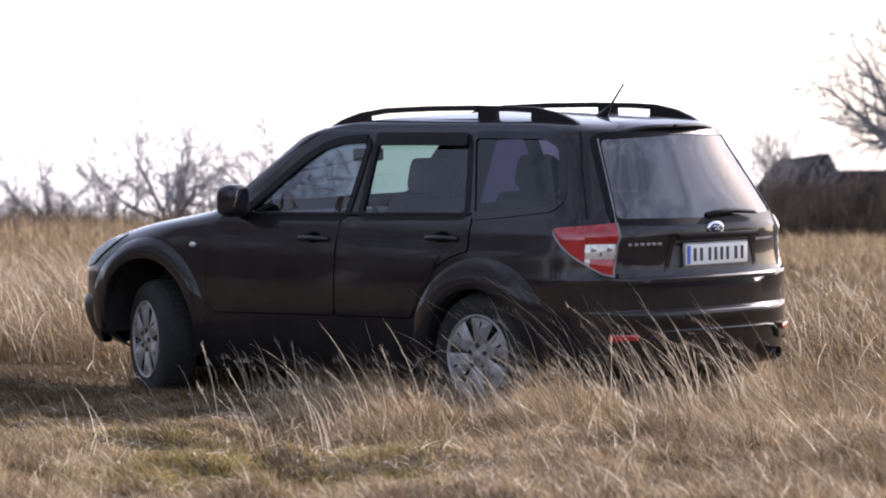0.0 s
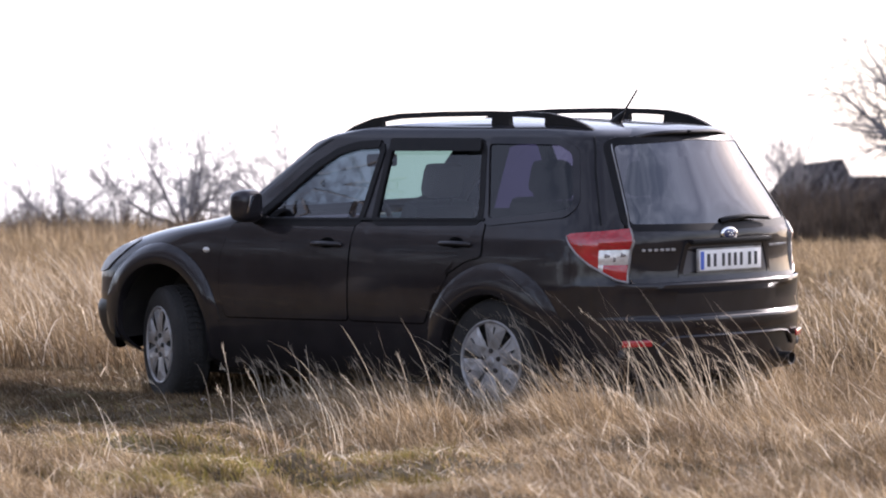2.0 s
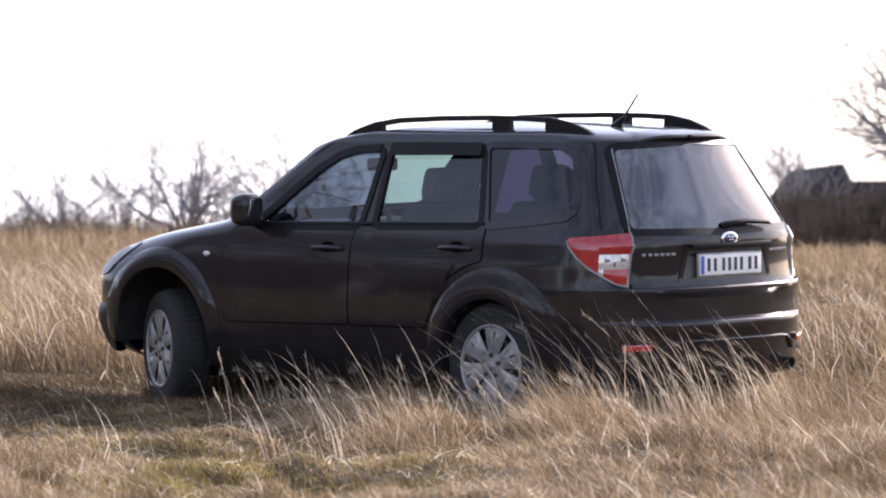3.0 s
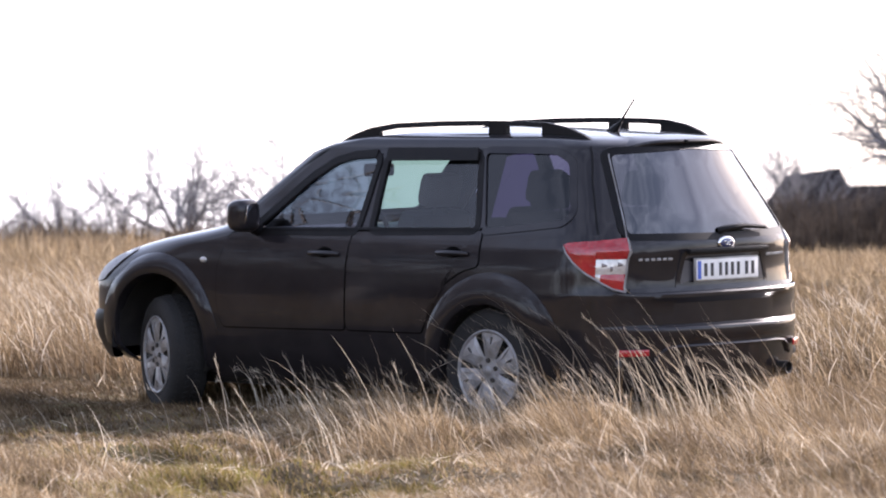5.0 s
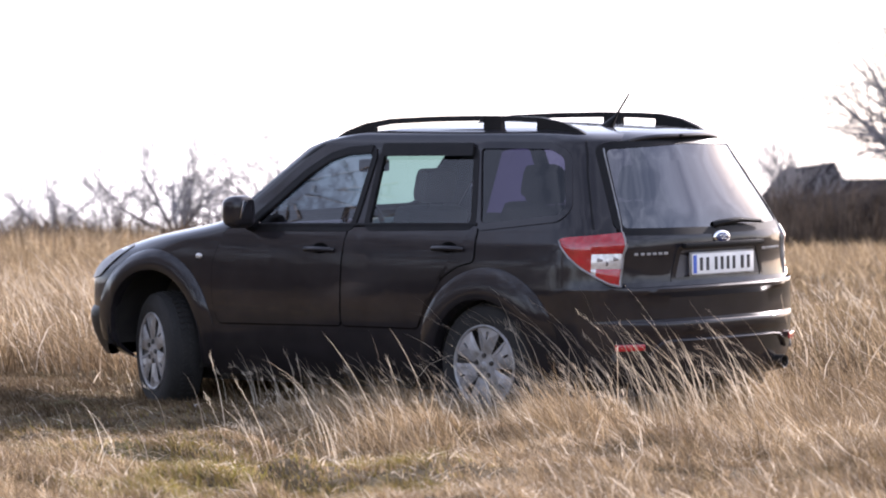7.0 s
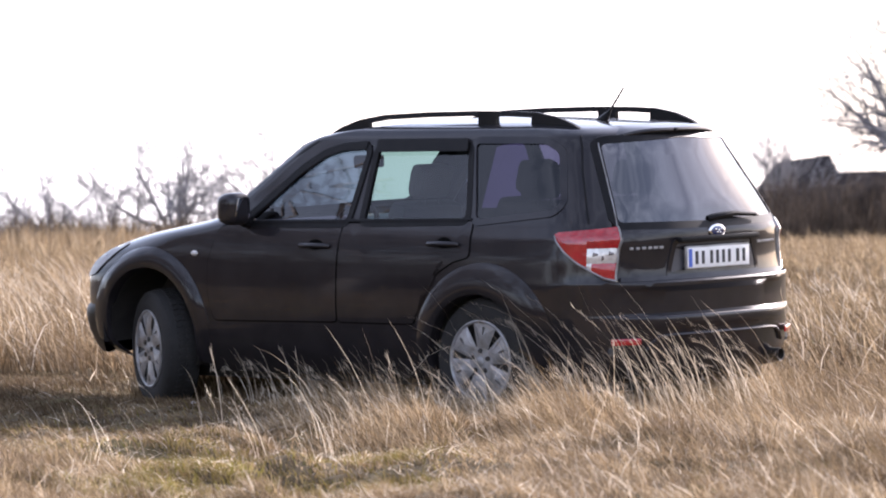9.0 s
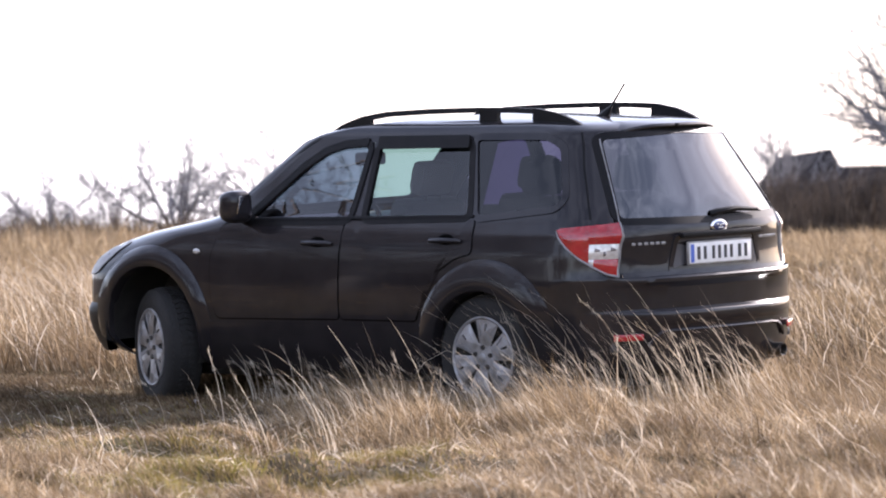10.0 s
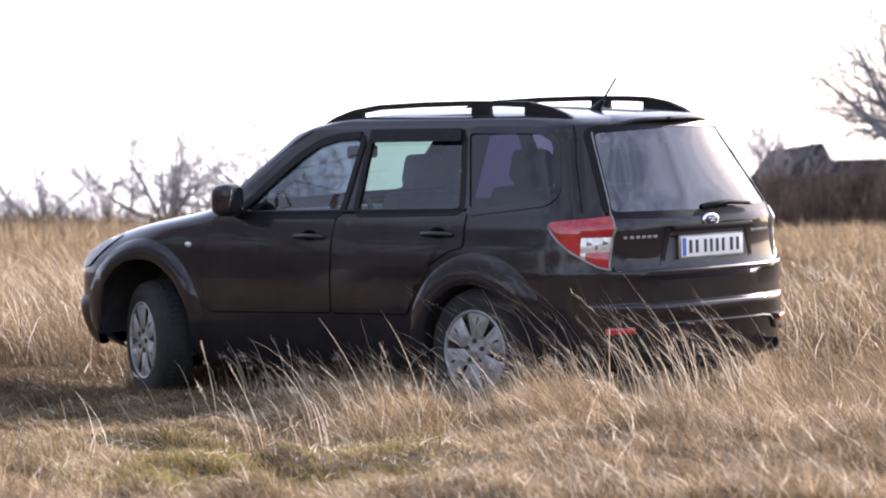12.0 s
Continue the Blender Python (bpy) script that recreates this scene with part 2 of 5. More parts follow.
def build_ground():
    us = np.concatenate([-np.geomspace(3000, 20, 26), np.linspace(-18, 14, 17), np.linspace(15, 31, 201), np.linspace(31.25, 40, 36), np.linspace(40.8, 110, 70), np.geomspace(114, 4000, 40)])
    vs = np.concatenate([-np.geomspace(3000, 9, 30), np.linspace(-8.5, -3.4, 18), np.linspace(-3.3, 3.3, 95), np.linspace(3.4, 8.5, 18), np.geomspace(9, 3000, 30)])
    U, V = np.meshgrid(us, vs, indexing="ij")
    Z = land(U, V)
    rng = np.random.default_rng(5)
    near = (U > 15) & (U < 60) & (np.abs(V) < 9)
    Z = Z + near * rng.normal(0, 0.008, U.shape)
    X = EYE[0] + AHEAD.x * U + RIGHT.x * V
    Y = EYE[1] + AHEAD.y * U + RIGHT.y * V
    n, m = U.shape
    verts = np.stack([X, Y, Z], -1).reshape(-1, 3)
    a = (np.arange(n - 1)[:, None] * m + np.arange(m - 1)[None, :]).ravel()
    t = np.concatenate([np.stack([a, a + m, a + m + 1], -1), np.stack([a, a + m + 1, a + 1], -1)])
    mat = material("dry_soil_and_thatch", (0.070, 0.055, 0.034), 0.95, second=(0.145, 0.112, 0.068), scale=3.0, detail=9, bump=0.8, bump_scale=25, spread=0.35)
    nt = mat.node_tree
    b = nt.nodes["Principled BSDF"]
    b.inputs["Specular IOR Level"].default_value = 0.1
    old = b.inputs["Base Color"].links[0].from_socket
    co = nt.nodes["Texture Coordinate"]
    n1 = nt.nodes.new("ShaderNodeTexNoise")
    n1.inputs["Scale"].default_value = 0.9
    n1.inputs["Detail"].default_value = 6
    r1 = nt.nodes.new("ShaderNodeValToRGB")
    r1.color_ramp.elements[0].position = 0.50
    r1.color_ramp.elements[1].position = 0.66
    mx = nt.nodes.new("ShaderNodeMix")
    mx.data_type = "RGBA"
    nt.links.new(co.outputs["Object"], n1.inputs["Vector"])
    nt.links.new(n1.outputs["Fac"], r1.inputs["Fac"])
    nt.links.new(r1.outputs["Color"], mx.inputs["Factor"])
    nt.links.new(old, mx.inputs["A"])
    mx.inputs["B"].default_value = (0.12, 0.105, 0.042, 1)
    nt.links.new(mx.outputs["Result"], b.inputs["Base Color"])
    ob = tris_object("ground", verts, [mat], t)
    return tagged(ob, "dry winter field of straw-coloured soil and thatch with mossy patches", "ground", kind="structure")


build_ground()


# ---- grass ----
def blades(base, height, width, lean, bend, rng, segs=3):
    """Ribbon blades as vertex and triangle arrays. base (n,3); lean (n,2): sideways shift of the tip, in heights; bend: droop."""
    n = len(base)
    ang = rng.uniform(0, np.pi, n)
    wx = np.stack([np.cos(ang), np.sin(ang), np.zeros(n)], -1) * (width * 0.5)[:, None]
    verts = np.zeros((n, 2 * segs + 1, 3))
    for k in range(segs + 1):
        s = k / segs
        c = base.copy()
        c[:, 0] += lean[:, 0] * height * s ** 1.6
        c[:, 1] += lean[:, 1] * height * s ** 1.6
        c[:, 2] += height * (s - bend * s ** 3)
        if k < segs:
            w = 1 - 0.75 * s
            verts[:, 2 * k] = c - wx * w
            verts[:, 2 * k + 1] = c + wx * w
        else:
            verts[:, 2 * segs] = c
    tri = []
    for k in range(segs - 1):
        a = 2 * k
        tri += [(a, a + 1, a + 3), (a, a + 3, a + 2)]
    a = 2 * (segs - 1)
    tri.append((a, a + 1, a + 2))
    tri = np.array(tri)
    idx = (np.arange(n) * (2 * segs + 1))[:, None, None] + tri[None]
    return verts.reshape(-1, 3), idx.reshape(-1, 3)


def place(u, v):
    x = EYE[0] + AHEAD.x * u + RIGHT.x * v
    y = EYE[1] + AHEAD.y * u + RIGHT.y * v
    return np.stack([x, y, land(u, v) - 0.01], -1)


def patchy(u, v, seed, scale):
    """Smooth random values from 0 to 1 over the field."""
    s = 0.55 * lattice(u, v, scale, seed) + 0.30 * lattice(u, v, scale * 0.42, seed + 1) + 0.15 * lattice(u, v, scale * 0.19, seed + 2)
    return smooth01((s - 0.22) / 0.56)


def under_car(u, v):
    """True where a wheel or the low underside presses the grass down."""
    p = place(u, v)
    return (p[:, 0] > -0.85) & (p[:, 0] < 3.3) & (np.abs(p[:, 1]) < 0.80)


def lean_of(n, rng, wind, spread):
    """Wind blows to the left of the view, a little towards the eye."""
    w = np.array([-RIGHT.x * 0.9 - AHEAD.x * 0.2, -RIGHT.y * 0.9 - AHEAD.y * 0.2])
    return w[None] * (wind * rng.uniform(0.4, 1.5, n))[:, None] + rng.normal(0, spread, (n, 2))


def track_mask(u, v):
    """1 on the trodden strip beside the car's nose and in front of it, 0 in the standing grass. The strip's colour also
    carries shade.
    """
    a = smooth01((u - 23.6) / 1.2) * smooth01((30.2 - u) / 0.8) * smooth01((-0.55 - v - 0.12 * (27 - u)) / 0.6)
    # it runs on beside and beyond the nose
    b = smooth01((u - 23.6) / 1.2) * smooth01((31.8 - u + 1.2 * (lattice(u, v, 0.7, 8) - 0.5)) / 0.7) * smooth01((-1.35 - v) / 0.3)
    return np.maximum(a, b)


def moss_mask(u, v):
    a = np.exp(-((u - 20.6) / 2.3) ** 4 - ((v + 0.62) / 0.72) ** 4)
    b = np.exp(-((u - 25.0) / 0.9) ** 2 - ((v + 1.9) / 0.5) ** 2)
    c = np.exp(-((u - 22.9) / 1.0) ** 2 - ((v + 1.55) / 0.55) ** 2)
    return np.clip(1.2 * a + 0.8 * b + 0.75 * c + 0.55 * np.exp(-((u - 19.8) / 1.3) ** 2 - ((v + 1.5) / 0.45) ** 2), 0, 1)


def gap_at_wheel(u, v):
    """1 where the grass is low before the rear wheel."""
    return np.exp(-((v - 0.20) / 0.24) ** 2) * smooth01((u - 22.8) / 0.8)


def grass_layer(name, label, n, u0, u1, half, hmin, hmax, width, wind, seed, mat, mode, segs=3):
    rng = np.random.default_rng(seed)
    u = rng.uniform(u0, u1, n)
    v = rng.uniform(-1, 1, n) * (half * u / u1 if half < 20 else half)
    p = patchy(u, v, 3, 1.6)
    q = patchy(u, v, 11, 0.6)
    tr, mo = track_mask(u, v), moss_mask(u, v)
    right = smooth01((v - 0.30 + 0.1 * (27 - u)) / 0.9)
    if mode == "front":
        band = smooth01((u - 24.3) / 1.2)
        tall = (0.15 + 0.85 * q) * (0.45 + 0.55 * right) * (0.48 + 0.52 * band) * (1 - 0.92 * tr) * (1 - 0.95 * mo)
        tall = tall + 0.45 * q * smooth01((-0.9 - v) / 0.4) * smooth01((22.3 - u) / 1.0)
        # a fringe of standing grass along the doors
        fringe = smooth01((v + 0.95) / 0.8) * smooth01((0.75 - v) / 0.5) * smooth01((u - 23.0) / 0.6)
        tall = (tall + 0.42 * fringe * (0.25 + 0.75 * q) * (1 - mo)) * (1 - 0.6 * gap_at_wheel(u, v))
        keep = rng.uniform(0, 1, n) < (0.45 + 0.55 * q) * (1 - 0.6 * tr) * (1 - 0.88 * mo)
    elif mode == "fringe":
        tall = (0.2 + 0.8 * q) * (1 - 0.85 * gap_at_wheel(u, v))
        keep = rng.uniform(0, 1, n) < (1 - 0.6 * gap_at_wheel(u, v)) * smooth01((v + 0.85) / 0.9) * smooth01((u - 22.9) / 0.5) * (0.3 + 0.7 * p) * (1 - mo)
    elif mode == "moss":
        tall = 0.5 + 0.5 * q
        keep = rng.uniform(0, 1, n) < np.clip((mo * 1.2 + 0.22 * p) * (0.12 + 0.95 * q), 0, 1)
    elif mode == "mat":
        tall = 0.6 + 0.4 * q
        keep = rng.uniform(0, 1, n) > 0.93 * tr
    elif mode == "weeds":
        tall = 0.3 + 0.7 * p * q
        keep = rng.uniform(0, 1, n) < smooth01((v * 28 / u - 1.35) / 0.5)
    elif mode == "trodden":
        tall = 0.4 + 0.6 * q
        keep = rng.uniform(0, 1, n) < tr
    elif mode == "wide":
        tall = 0.25 + 0.75 * q
        keep = (np.abs(v) > 0.1 * np.abs(u)) & (rng.uniform(0, 1, n) < 0.3 + 0.7 * p)
    else:
        tall = 0.35 + 0.65 * p * q + 0.2 * q
        # thinner, lower growth behind the tail
        thin = smooth01((v * 28 / u - 1.35) / 0.5) * smooth01((95 - u) / 25)
        tall = tall * (1 - 0.9 * tr) * (1 - 0.6 * thin)
        keep = ((rng.uniform(0, 1, n) < 0.2 + 0.8 * p) | under_car(u, v)) & (rng.uniform(0, 1, n) > np.maximum(0.75 * tr, 0.70 * thin))
    press = under_car(u, v)
    low = np.maximum(tr, mo)
    h = (hmin + (hmax - hmin) * tall) * rng.uniform(0.55, 1.15, n)
    if mode == "back":
        h = h * (1 - 0.72 * tr)
    if mode in ("front", "mat"):
        h = h * (1 - 0.4 * low)
    h = np.where(press, np.clip(h, 0.06, 0.19), h)
    u, v, h = u[keep], v[keep], h[keep]
    m = len(u)
    vt, ix = blades(place(u, v), h, width * rng.uniform(0.6, 1.4, m), lean_of(m, rng, wind, 0.5 if mode == "front" else 0.36), rng.uniform(0.0, 0.7, m), rng, segs)
    return tagged(tris_object(name, vt, [mat], ix), label, "grass", kind="stuff")


grass_layer("dry_grass", "dense dry straw-coloured grass leaning in the wind", 150000, 16.5, 28.6, 2.9, 0.05, 0.36, 0.0055, 0.38, 21, STRAW, "front")
grass_layer("short_grass", "short matted dry grass covering the soil", 140000, 16.5, 31.0, 3.1, 0.03, 0.10, 0.007, 0.5, 22, STRAW, "mat", 2)
grass_layer("brown_weeds", "low dull brown weeds and old grass beyond the car's tail", 60000, 28.6, 70.0, 7.0, 0.08, 0.34, 0.009, 0.4, 31, THATCH_AND_SHADE, "weeds", 2)
# dark blades deepen the car's shadow over the trodden strip
grass_layer("trodden_shade_grass", "trodden old grass beside the car, coloured darker to deepen the car's shadow", 110000, 23.0, 33.0, 3.4, 0.02, 0.09, 0.008, 0.6, 30, THATCH_AND_SHADE, "trodden", 2)
grass_layer("mossy_grass", "short olive-green moss and young grass in patches", 150000, 16.5, 26.5, 2.7, 0.02, 0.085, 0.009, 0.3, 23, GREEN, "moss", 2)
grass_layer("tall_dry_grass", "tall pale dry grass standing beyond the car", 110000, 28.6, 48.0, 4.9, 0.15, 0.62, 0.008, 0.35, 24, STRAW, "back")
grass_layer("far_dry_grass", "far dry grass of the open field", 110000, 48.0, 125.0, 12.5, 0.25, 0.60, 0.022, 0.3, 25, STRAW, "back", 2)
grass_layer("wide_dry_grass", "sparse dry grass over the open field", 50000, -25.0, 90.0, 30.0, 0.12, 0.42, 0.012, 0.3, 26, STRAW, "wide", 2)
grass_layer("open_dry_grass", "dry grass spreading over the open field beside the car", 170000, 8.0, 52.0, 22.0, 0.10, 0.45, 0.010, 0.4, 29, STRAW, "wide", 2)
grass_layer("fringe_grass", "wispy pale grass standing along the side of the car", 46000, 22.9, 26.9, 2.7, 0.08, 0.42, 0.0045, 0.5, 37, STRAW, "fringe")
grass_layer("pale_grass", "sparse pale stems rising over the dry grass", 9000, 16.5, 27.5, 2.8, 0.08, 0.40, 0.0055, 0.5, 27, PALE, "front")
grass_layer("pale_tall_grass", "pale plumed stems standing beyond the car", 10000, 29.5, 62.0, 6.4, 0.30, 0.80, 0.009, 0.35, 28, PALE, "back")


def shaded_grass():
    """Uncrushed grass in the shade beneath the car, between the wheel tracks."""
    rng = np.random.default_rng(36)
    n = 20000
    x, y = rng.uniform(-0.95, 3.25, n), rng.uniform(-0.84, 0.84, n)
    u = (x - EYE[0]) * AHEAD.x + (y - EYE[1]) * AHEAD.y
    v = (x - EYE[0]) * RIGHT.x + (y - EYE[1]) * RIGHT.y
    clear = (np.abs(y) < 0.58) | ((np.abs(x) > 0.42) & (np.abs(x - 2.615) > 0.45))
    u, v = u[clear], v[clear]
    m = len(u)
    yc = y[clear]
    h = np.where(np.abs(yc) < 0.5, rng.uniform(0.20, 0.36, m), rng.uniform(0.08, 0.20, m))
    vt, ix = blades(place(u, v), h, rng.uniform(0.005, 0.011, m), lean_of(m, rng, 0.15, 0.25), rng.uniform(0, 0.6, m), rng, 2)
    return tagged(tris_object("shaded_grass", vt, [STRAW], ix), "uncrushed dry grass in the shade beneath the car", "grass", kind="stuff")


shaded_grass()


def litter():
    """Pale broken stems lying over the thatch."""
    rng = np.random.default_rng(33)
    n = 8000
    u = rng.uniform(17.0, 31.0, n)
    v = rng.uniform(-0.1, 0.1, n) * u
    a = rng.uniform(0, 6.28, n)
    k = rng.uniform(2.0, 6.0, n)
    # pale straw is left off the strip to keep its painted shade dark
    bare = rng.uniform(0, 1, n) > 0.92 * track_mask(u, v)
    u, v, a, k, n = u[bare], v[bare], a[bare], k[bare], int(bare.sum())
    base = place(u, v) + np.array([0, 0, 0.025])
    vt, ix = blades(base, rng.uniform(0.02, 0.07, n), rng.uniform(0.004, 0.009, n), np.stack([np.cos(a) * k, np.sin(a) * k], -1), rng.uniform(0.0, 0.8, n), rng, 3)
    return tagged(tris_object("straw_litter", vt, [PALE], ix), "pale broken straw lying on the ground", "straw", kind="stuff")


litter()


def small_things():
    """A bent dry stalk and a few pale pebbles on the trodden ground."""
    bm = bmesh.new()
    pts = [(21.4, -1.16, 0.02), (21.5, -1.12, 0.05), (21.6, -1.06, 0.075), (21.7, -1.00, 0.095), (21.8, -0.97, 0.08), (21.9, -0.95, 0.03)]
    ring_of = []
    for i, (u, v, z) in enumerate(pts):
        c = field(u, v, float(land(u, v)) + z)
        ring_of.append([bm.verts.new(c + (RIGHT * math.cos(a) + Vector((0, 0, math.sin(a)))) * 0.0032) for a in (0.0, 1.57, 3.14, 4.71)])
    for a, b in zip(ring_of, ring_of[1:]):
        for k in range(4):
            bm.faces.new((a[k], a[(k + 1) % 4], b[(k + 1) % 4], b[k]))
    tagged(part("dry_stalk", bm, PALE), "bent pale dry stalk arching over mossy ground", "stalk")
    stone = material("pale_stone", (0.55, 0.53, 0.50), 0.8, second=(0.42, 0.40, 0.37), scale=60, bump=0.4, bump_scale=120)
    rng = random.Random(9)
    for u, v, r in ((26.6, -1.37, 0.017), (22.3, -0.86, 0.013), (21.3, 0.12, 0.016), (24.6, -1.9, 0.012), (20.4, -0.4, 0.013)):
        bm = bmesh.new()
        bmesh.ops.create_icosphere(bm, subdivisions=2, radius=r)
        for w in bm.verts:
            w.co *= rng.uniform(0.82, 1.12)
            w.co.z *= 0.7
        ob = part("pebble", bm, stone)
        ob.location = field(u, v, float(land(u, v)) + r * 0.35 + 0.01)
        tagged(ob, "small pale pebble lying on trodden dry grass", "pebble", "pebbles in the field")


small_things()


# ---- the car ----
def curve_at(z, keys, values, soft=0.014):
    z = np.asarray(z, float)
    return sum(np.interp(z + d, keys, values) for d in (-soft, -soft / 2, 0, soft / 2, soft)) / 5


Z_W = (.22, .30, .40, .60, .75, .90, 1.00, 1.08, 1.12, 1.20, 1.40, 1.55, 1.60, 1.626, 1.638, 1.647, 1.652)
V_W = (.77, .83, .86, .885, .885, .875, .86, .83, .812, .775, .69, .625, .57, .47, .35, .19, .01)
Z_R = (.22, .30, .45, .60, .72, .80, .95, 1.0, 1.07, 1.15, 1.50, 1.56, 1.60, 1.626, 1.638, 1.647, 1.652)
V_R = (-.86, -.93, -.97, -.985, -.985, -.955, -.955, -.975, -.95, -.915, -.725, -.70, -.58, -.20, .10, .35, .50)
Z_F = (.22, .28, .40, .60, .75, .82, .88, .93, .97, 1.01, 1.05, 1.09, 1.115, 1.15, 1.52, 1.56, 1.60, 1.626, 1.638, 1.647, 1.652)
V_F = (3.02, 3.22, 3.49, 3.53, 3.525, 3.485, 3.40, 3.27, 3.12, 2.92, 2.66, 2.40, 2.26, 2.17, 1.68, 1.59, 1.38, 1.05, .80, .62, .52)
Z_RF = (.22, .6, .78, .95, 1.08, 1.13, 1.5, 1.6, 1.652)
V_RF = (.78, .80, .81, .85, .62, .26, .22, .25, .02)
Z_RR = (.22, .6, .75, .8, 1.1, 1.5, 1.6, 1.652)
V_RR = (.40, .45, .45, .44, .44, .45, .40, .02)
N_REAR, N_FRONT = 2.4, 2.5


def half_width(z): return curve_at(z, Z_W, V_W, 0.010)
def rear_x(z): return curve_at(z, Z_R, V_R)
def front_x(z): return curve_at(z, Z_F, V_F)
def front_len(z): return curve_at(z, Z_RF, V_RF)
def rear_len(z): return curve_at(z, Z_RR, V_RR)


def side_y(x, z):
    """Half width of the body at x and z."""
    x, z = np.asarray(x, float), np.asarray(z, float)
    w, xr, xf, rf, rr = half_width(z), rear_x(z), front_x(z), front_len(z), rear_len(z)
    a = np.clip((xr + rr - x) / rr, 0, 1)
    b = np.clip((x - xf + rf) / rf, 0, 1)
    return w * (1 - a ** N_REAR) ** (1 / N_REAR) * (1 - b ** N_FRONT) ** (1 / N_FRONT)


def tail_x(y, z):
    """The rear face of the body at y and z."""
    w = half_width(z)
    a = np.clip(np.abs(y) / w, 0, 0.9999)
    return rear_x(z) + rear_len(z) * (1 - (1 - a ** N_REAR) ** (1 / N_REAR))


def nose_x(y, z):
    w = half_width(z)
    a = np.clip(np.abs(y) / w, 0, 0.9999)
    return front_x(z) - front_len(z) * (1 - (1 - a ** N_FRONT) ** (1 / N_FRONT))


def inside(poly, px, pz):
    c = False
    for (x0, z0), (x1, z1) in zip(poly, poly[1:] + poly[:1]):
        if (z0 > pz) != (z1 > pz) and px < (x1 - x0) * (pz - z0) / (z1 - z0) + x0:
            c = not c
    return c


def rounded(poly, r=0.03, k=4):
    """The polygon with its corners rounded."""
    out = []
    n = len(poly)
    for i in range(n):
        p0, p1, p2 = Vector(poly[i - 1]), Vector(poly[i]), Vector(poly[(i + 1) % n])
        a, b = (p0 - p1), (p2 - p1)
        d = min(r, a.length * 0.45, b.length * 0.45)
        s, e = p1 + a.normalized() * d, p1 + b.normalized() * d
        for j in range(k + 1):
            t = j / k
            out.append(tuple(s * (1 - t) ** 2 + p1 * 2 * t * (1 - t) + e * t * t))
    return out


def grown(poly, d):
    """The polygon moved outwards by d (inwards if negative)."""
    n = len(poly)
    area = sum(poly[i - 1][0] * poly[i][1] - poly[i][0] * poly[i - 1][1] for i in range(n))
    sg = 1 if area > 0 else -1
    out = []
    for i in range(n):
        p0, p1, p2 = Vector(poly[i - 1]), Vector(poly[i]), Vector(poly[(i + 1) % n])
        e0, e1 = (p1 - p0), (p2 - p1)
        if e0.length < 1e-6 or e1.length < 1e-6:
            out.append(tuple(p1))
            continue
        n0 = Vector((e0.y, -e0.x)).normalized() * sg
        n1 = Vector((e1.y, -e1.x)).normalized() * sg
        m = (n0 + n1)
        m = m / max(m.length_squared, 0.3) * 2
        out.append(tuple(p1 + m * d))
    return out


# windows, in x and z on the side of the body
WIN_FRONT = [(1.80, 1.085), (1.47, 1.363), (1.33, 1.445), (1.20, 1.478), (1.005, 1.488), (1.025, 1.09)]
WIN_REAR = [(0.895, 1.095), (0.925, 1.492), (0.235, 1.498), (0.115, 1.11)]
WIN_QUARTER = grown([(0.045, 1.112), (0.19, 1.515), (-0.32, 1.512), (-0.425, 1.465), (-0.535, 1.20), (-0.50, 1.165)], 0.006)
# the rear window, in y and z
WIN_TAIL = [(0.645, 1.085), (0.510, 1.515), (0.0, 1.535), (-0.510, 1.515), (-0.645, 1.085), (0.0, 1.075)]
WIN_WIND = [(0.74, 1.15), (0.60, 1.53), (0.0, 1.55), (-0.60, 1.53), (-0.74, 1.15), (0.0, 1.13)]


def flat_grid(poly, step):
    """A polygon, cut along a grid so that it can be bent."""
    bm = bmesh.new()
    f = bm.faces.new([bm.verts.new((a, 0, b)) for a, b in poly])
    bmesh.ops.triangulate(bm, faces=[f])
    for axis in (0, 1):
        lo, hi = min(p[axis] for p in poly), max(p[axis] for p in poly)
        k = math.ceil(lo / step + 0.01)
        while k * step < hi - 1e-4:
            no = (1, 0, 0) if axis == 0 else (0, 0, 1)
            co = (k * step, 0, 0) if axis == 0 else (0, 0, k * step)
            bmesh.ops.bisect_plane(bm, geom=bm.verts[:] + bm.edges[:] + bm.faces[:], plane_co=co, plane_no=no, dist=1e-5)
            k += 1
    return bm


def skin(bm, where, out, thick):
    """Bend a flat grid onto the body ('side', 'other', 'tail' or 'nose'), out metres proud, and give it thickness."""
    bmesh.ops.recalc_face_normals(bm, faces=bm.faces[:])
    ret = bmesh.ops.extrude_face_region(bm, geom=bm.faces[:])
    top = {v for v in ret["geom"] if isinstance(v, bmesh.types.BMVert)}
    for v in bm.verts:
        o = out if v in top else out - thick
        a, b = v.co.x, v.co.z
        if where in ("side", "other"):
            y = float(side_y(a, b)) + o
            v.co = (a, y if where == "side" else -y, b)
        elif where == "tail":
            v.co = (float(tail_x(a, b)) - o, a, b)
        else:
            v.co = (float(nose_x(a, b)) + o, a, b)
    bmesh.ops.recalc_face_normals(bm, faces=bm.faces[:])
    return bm


def patch(name, poly, where, mat, parent, out=0.004, thick=0.012, step=0.06, label=""):
    return part(name, skin(flat_grid(poly, step), where, out, thick), mat, parent, label)


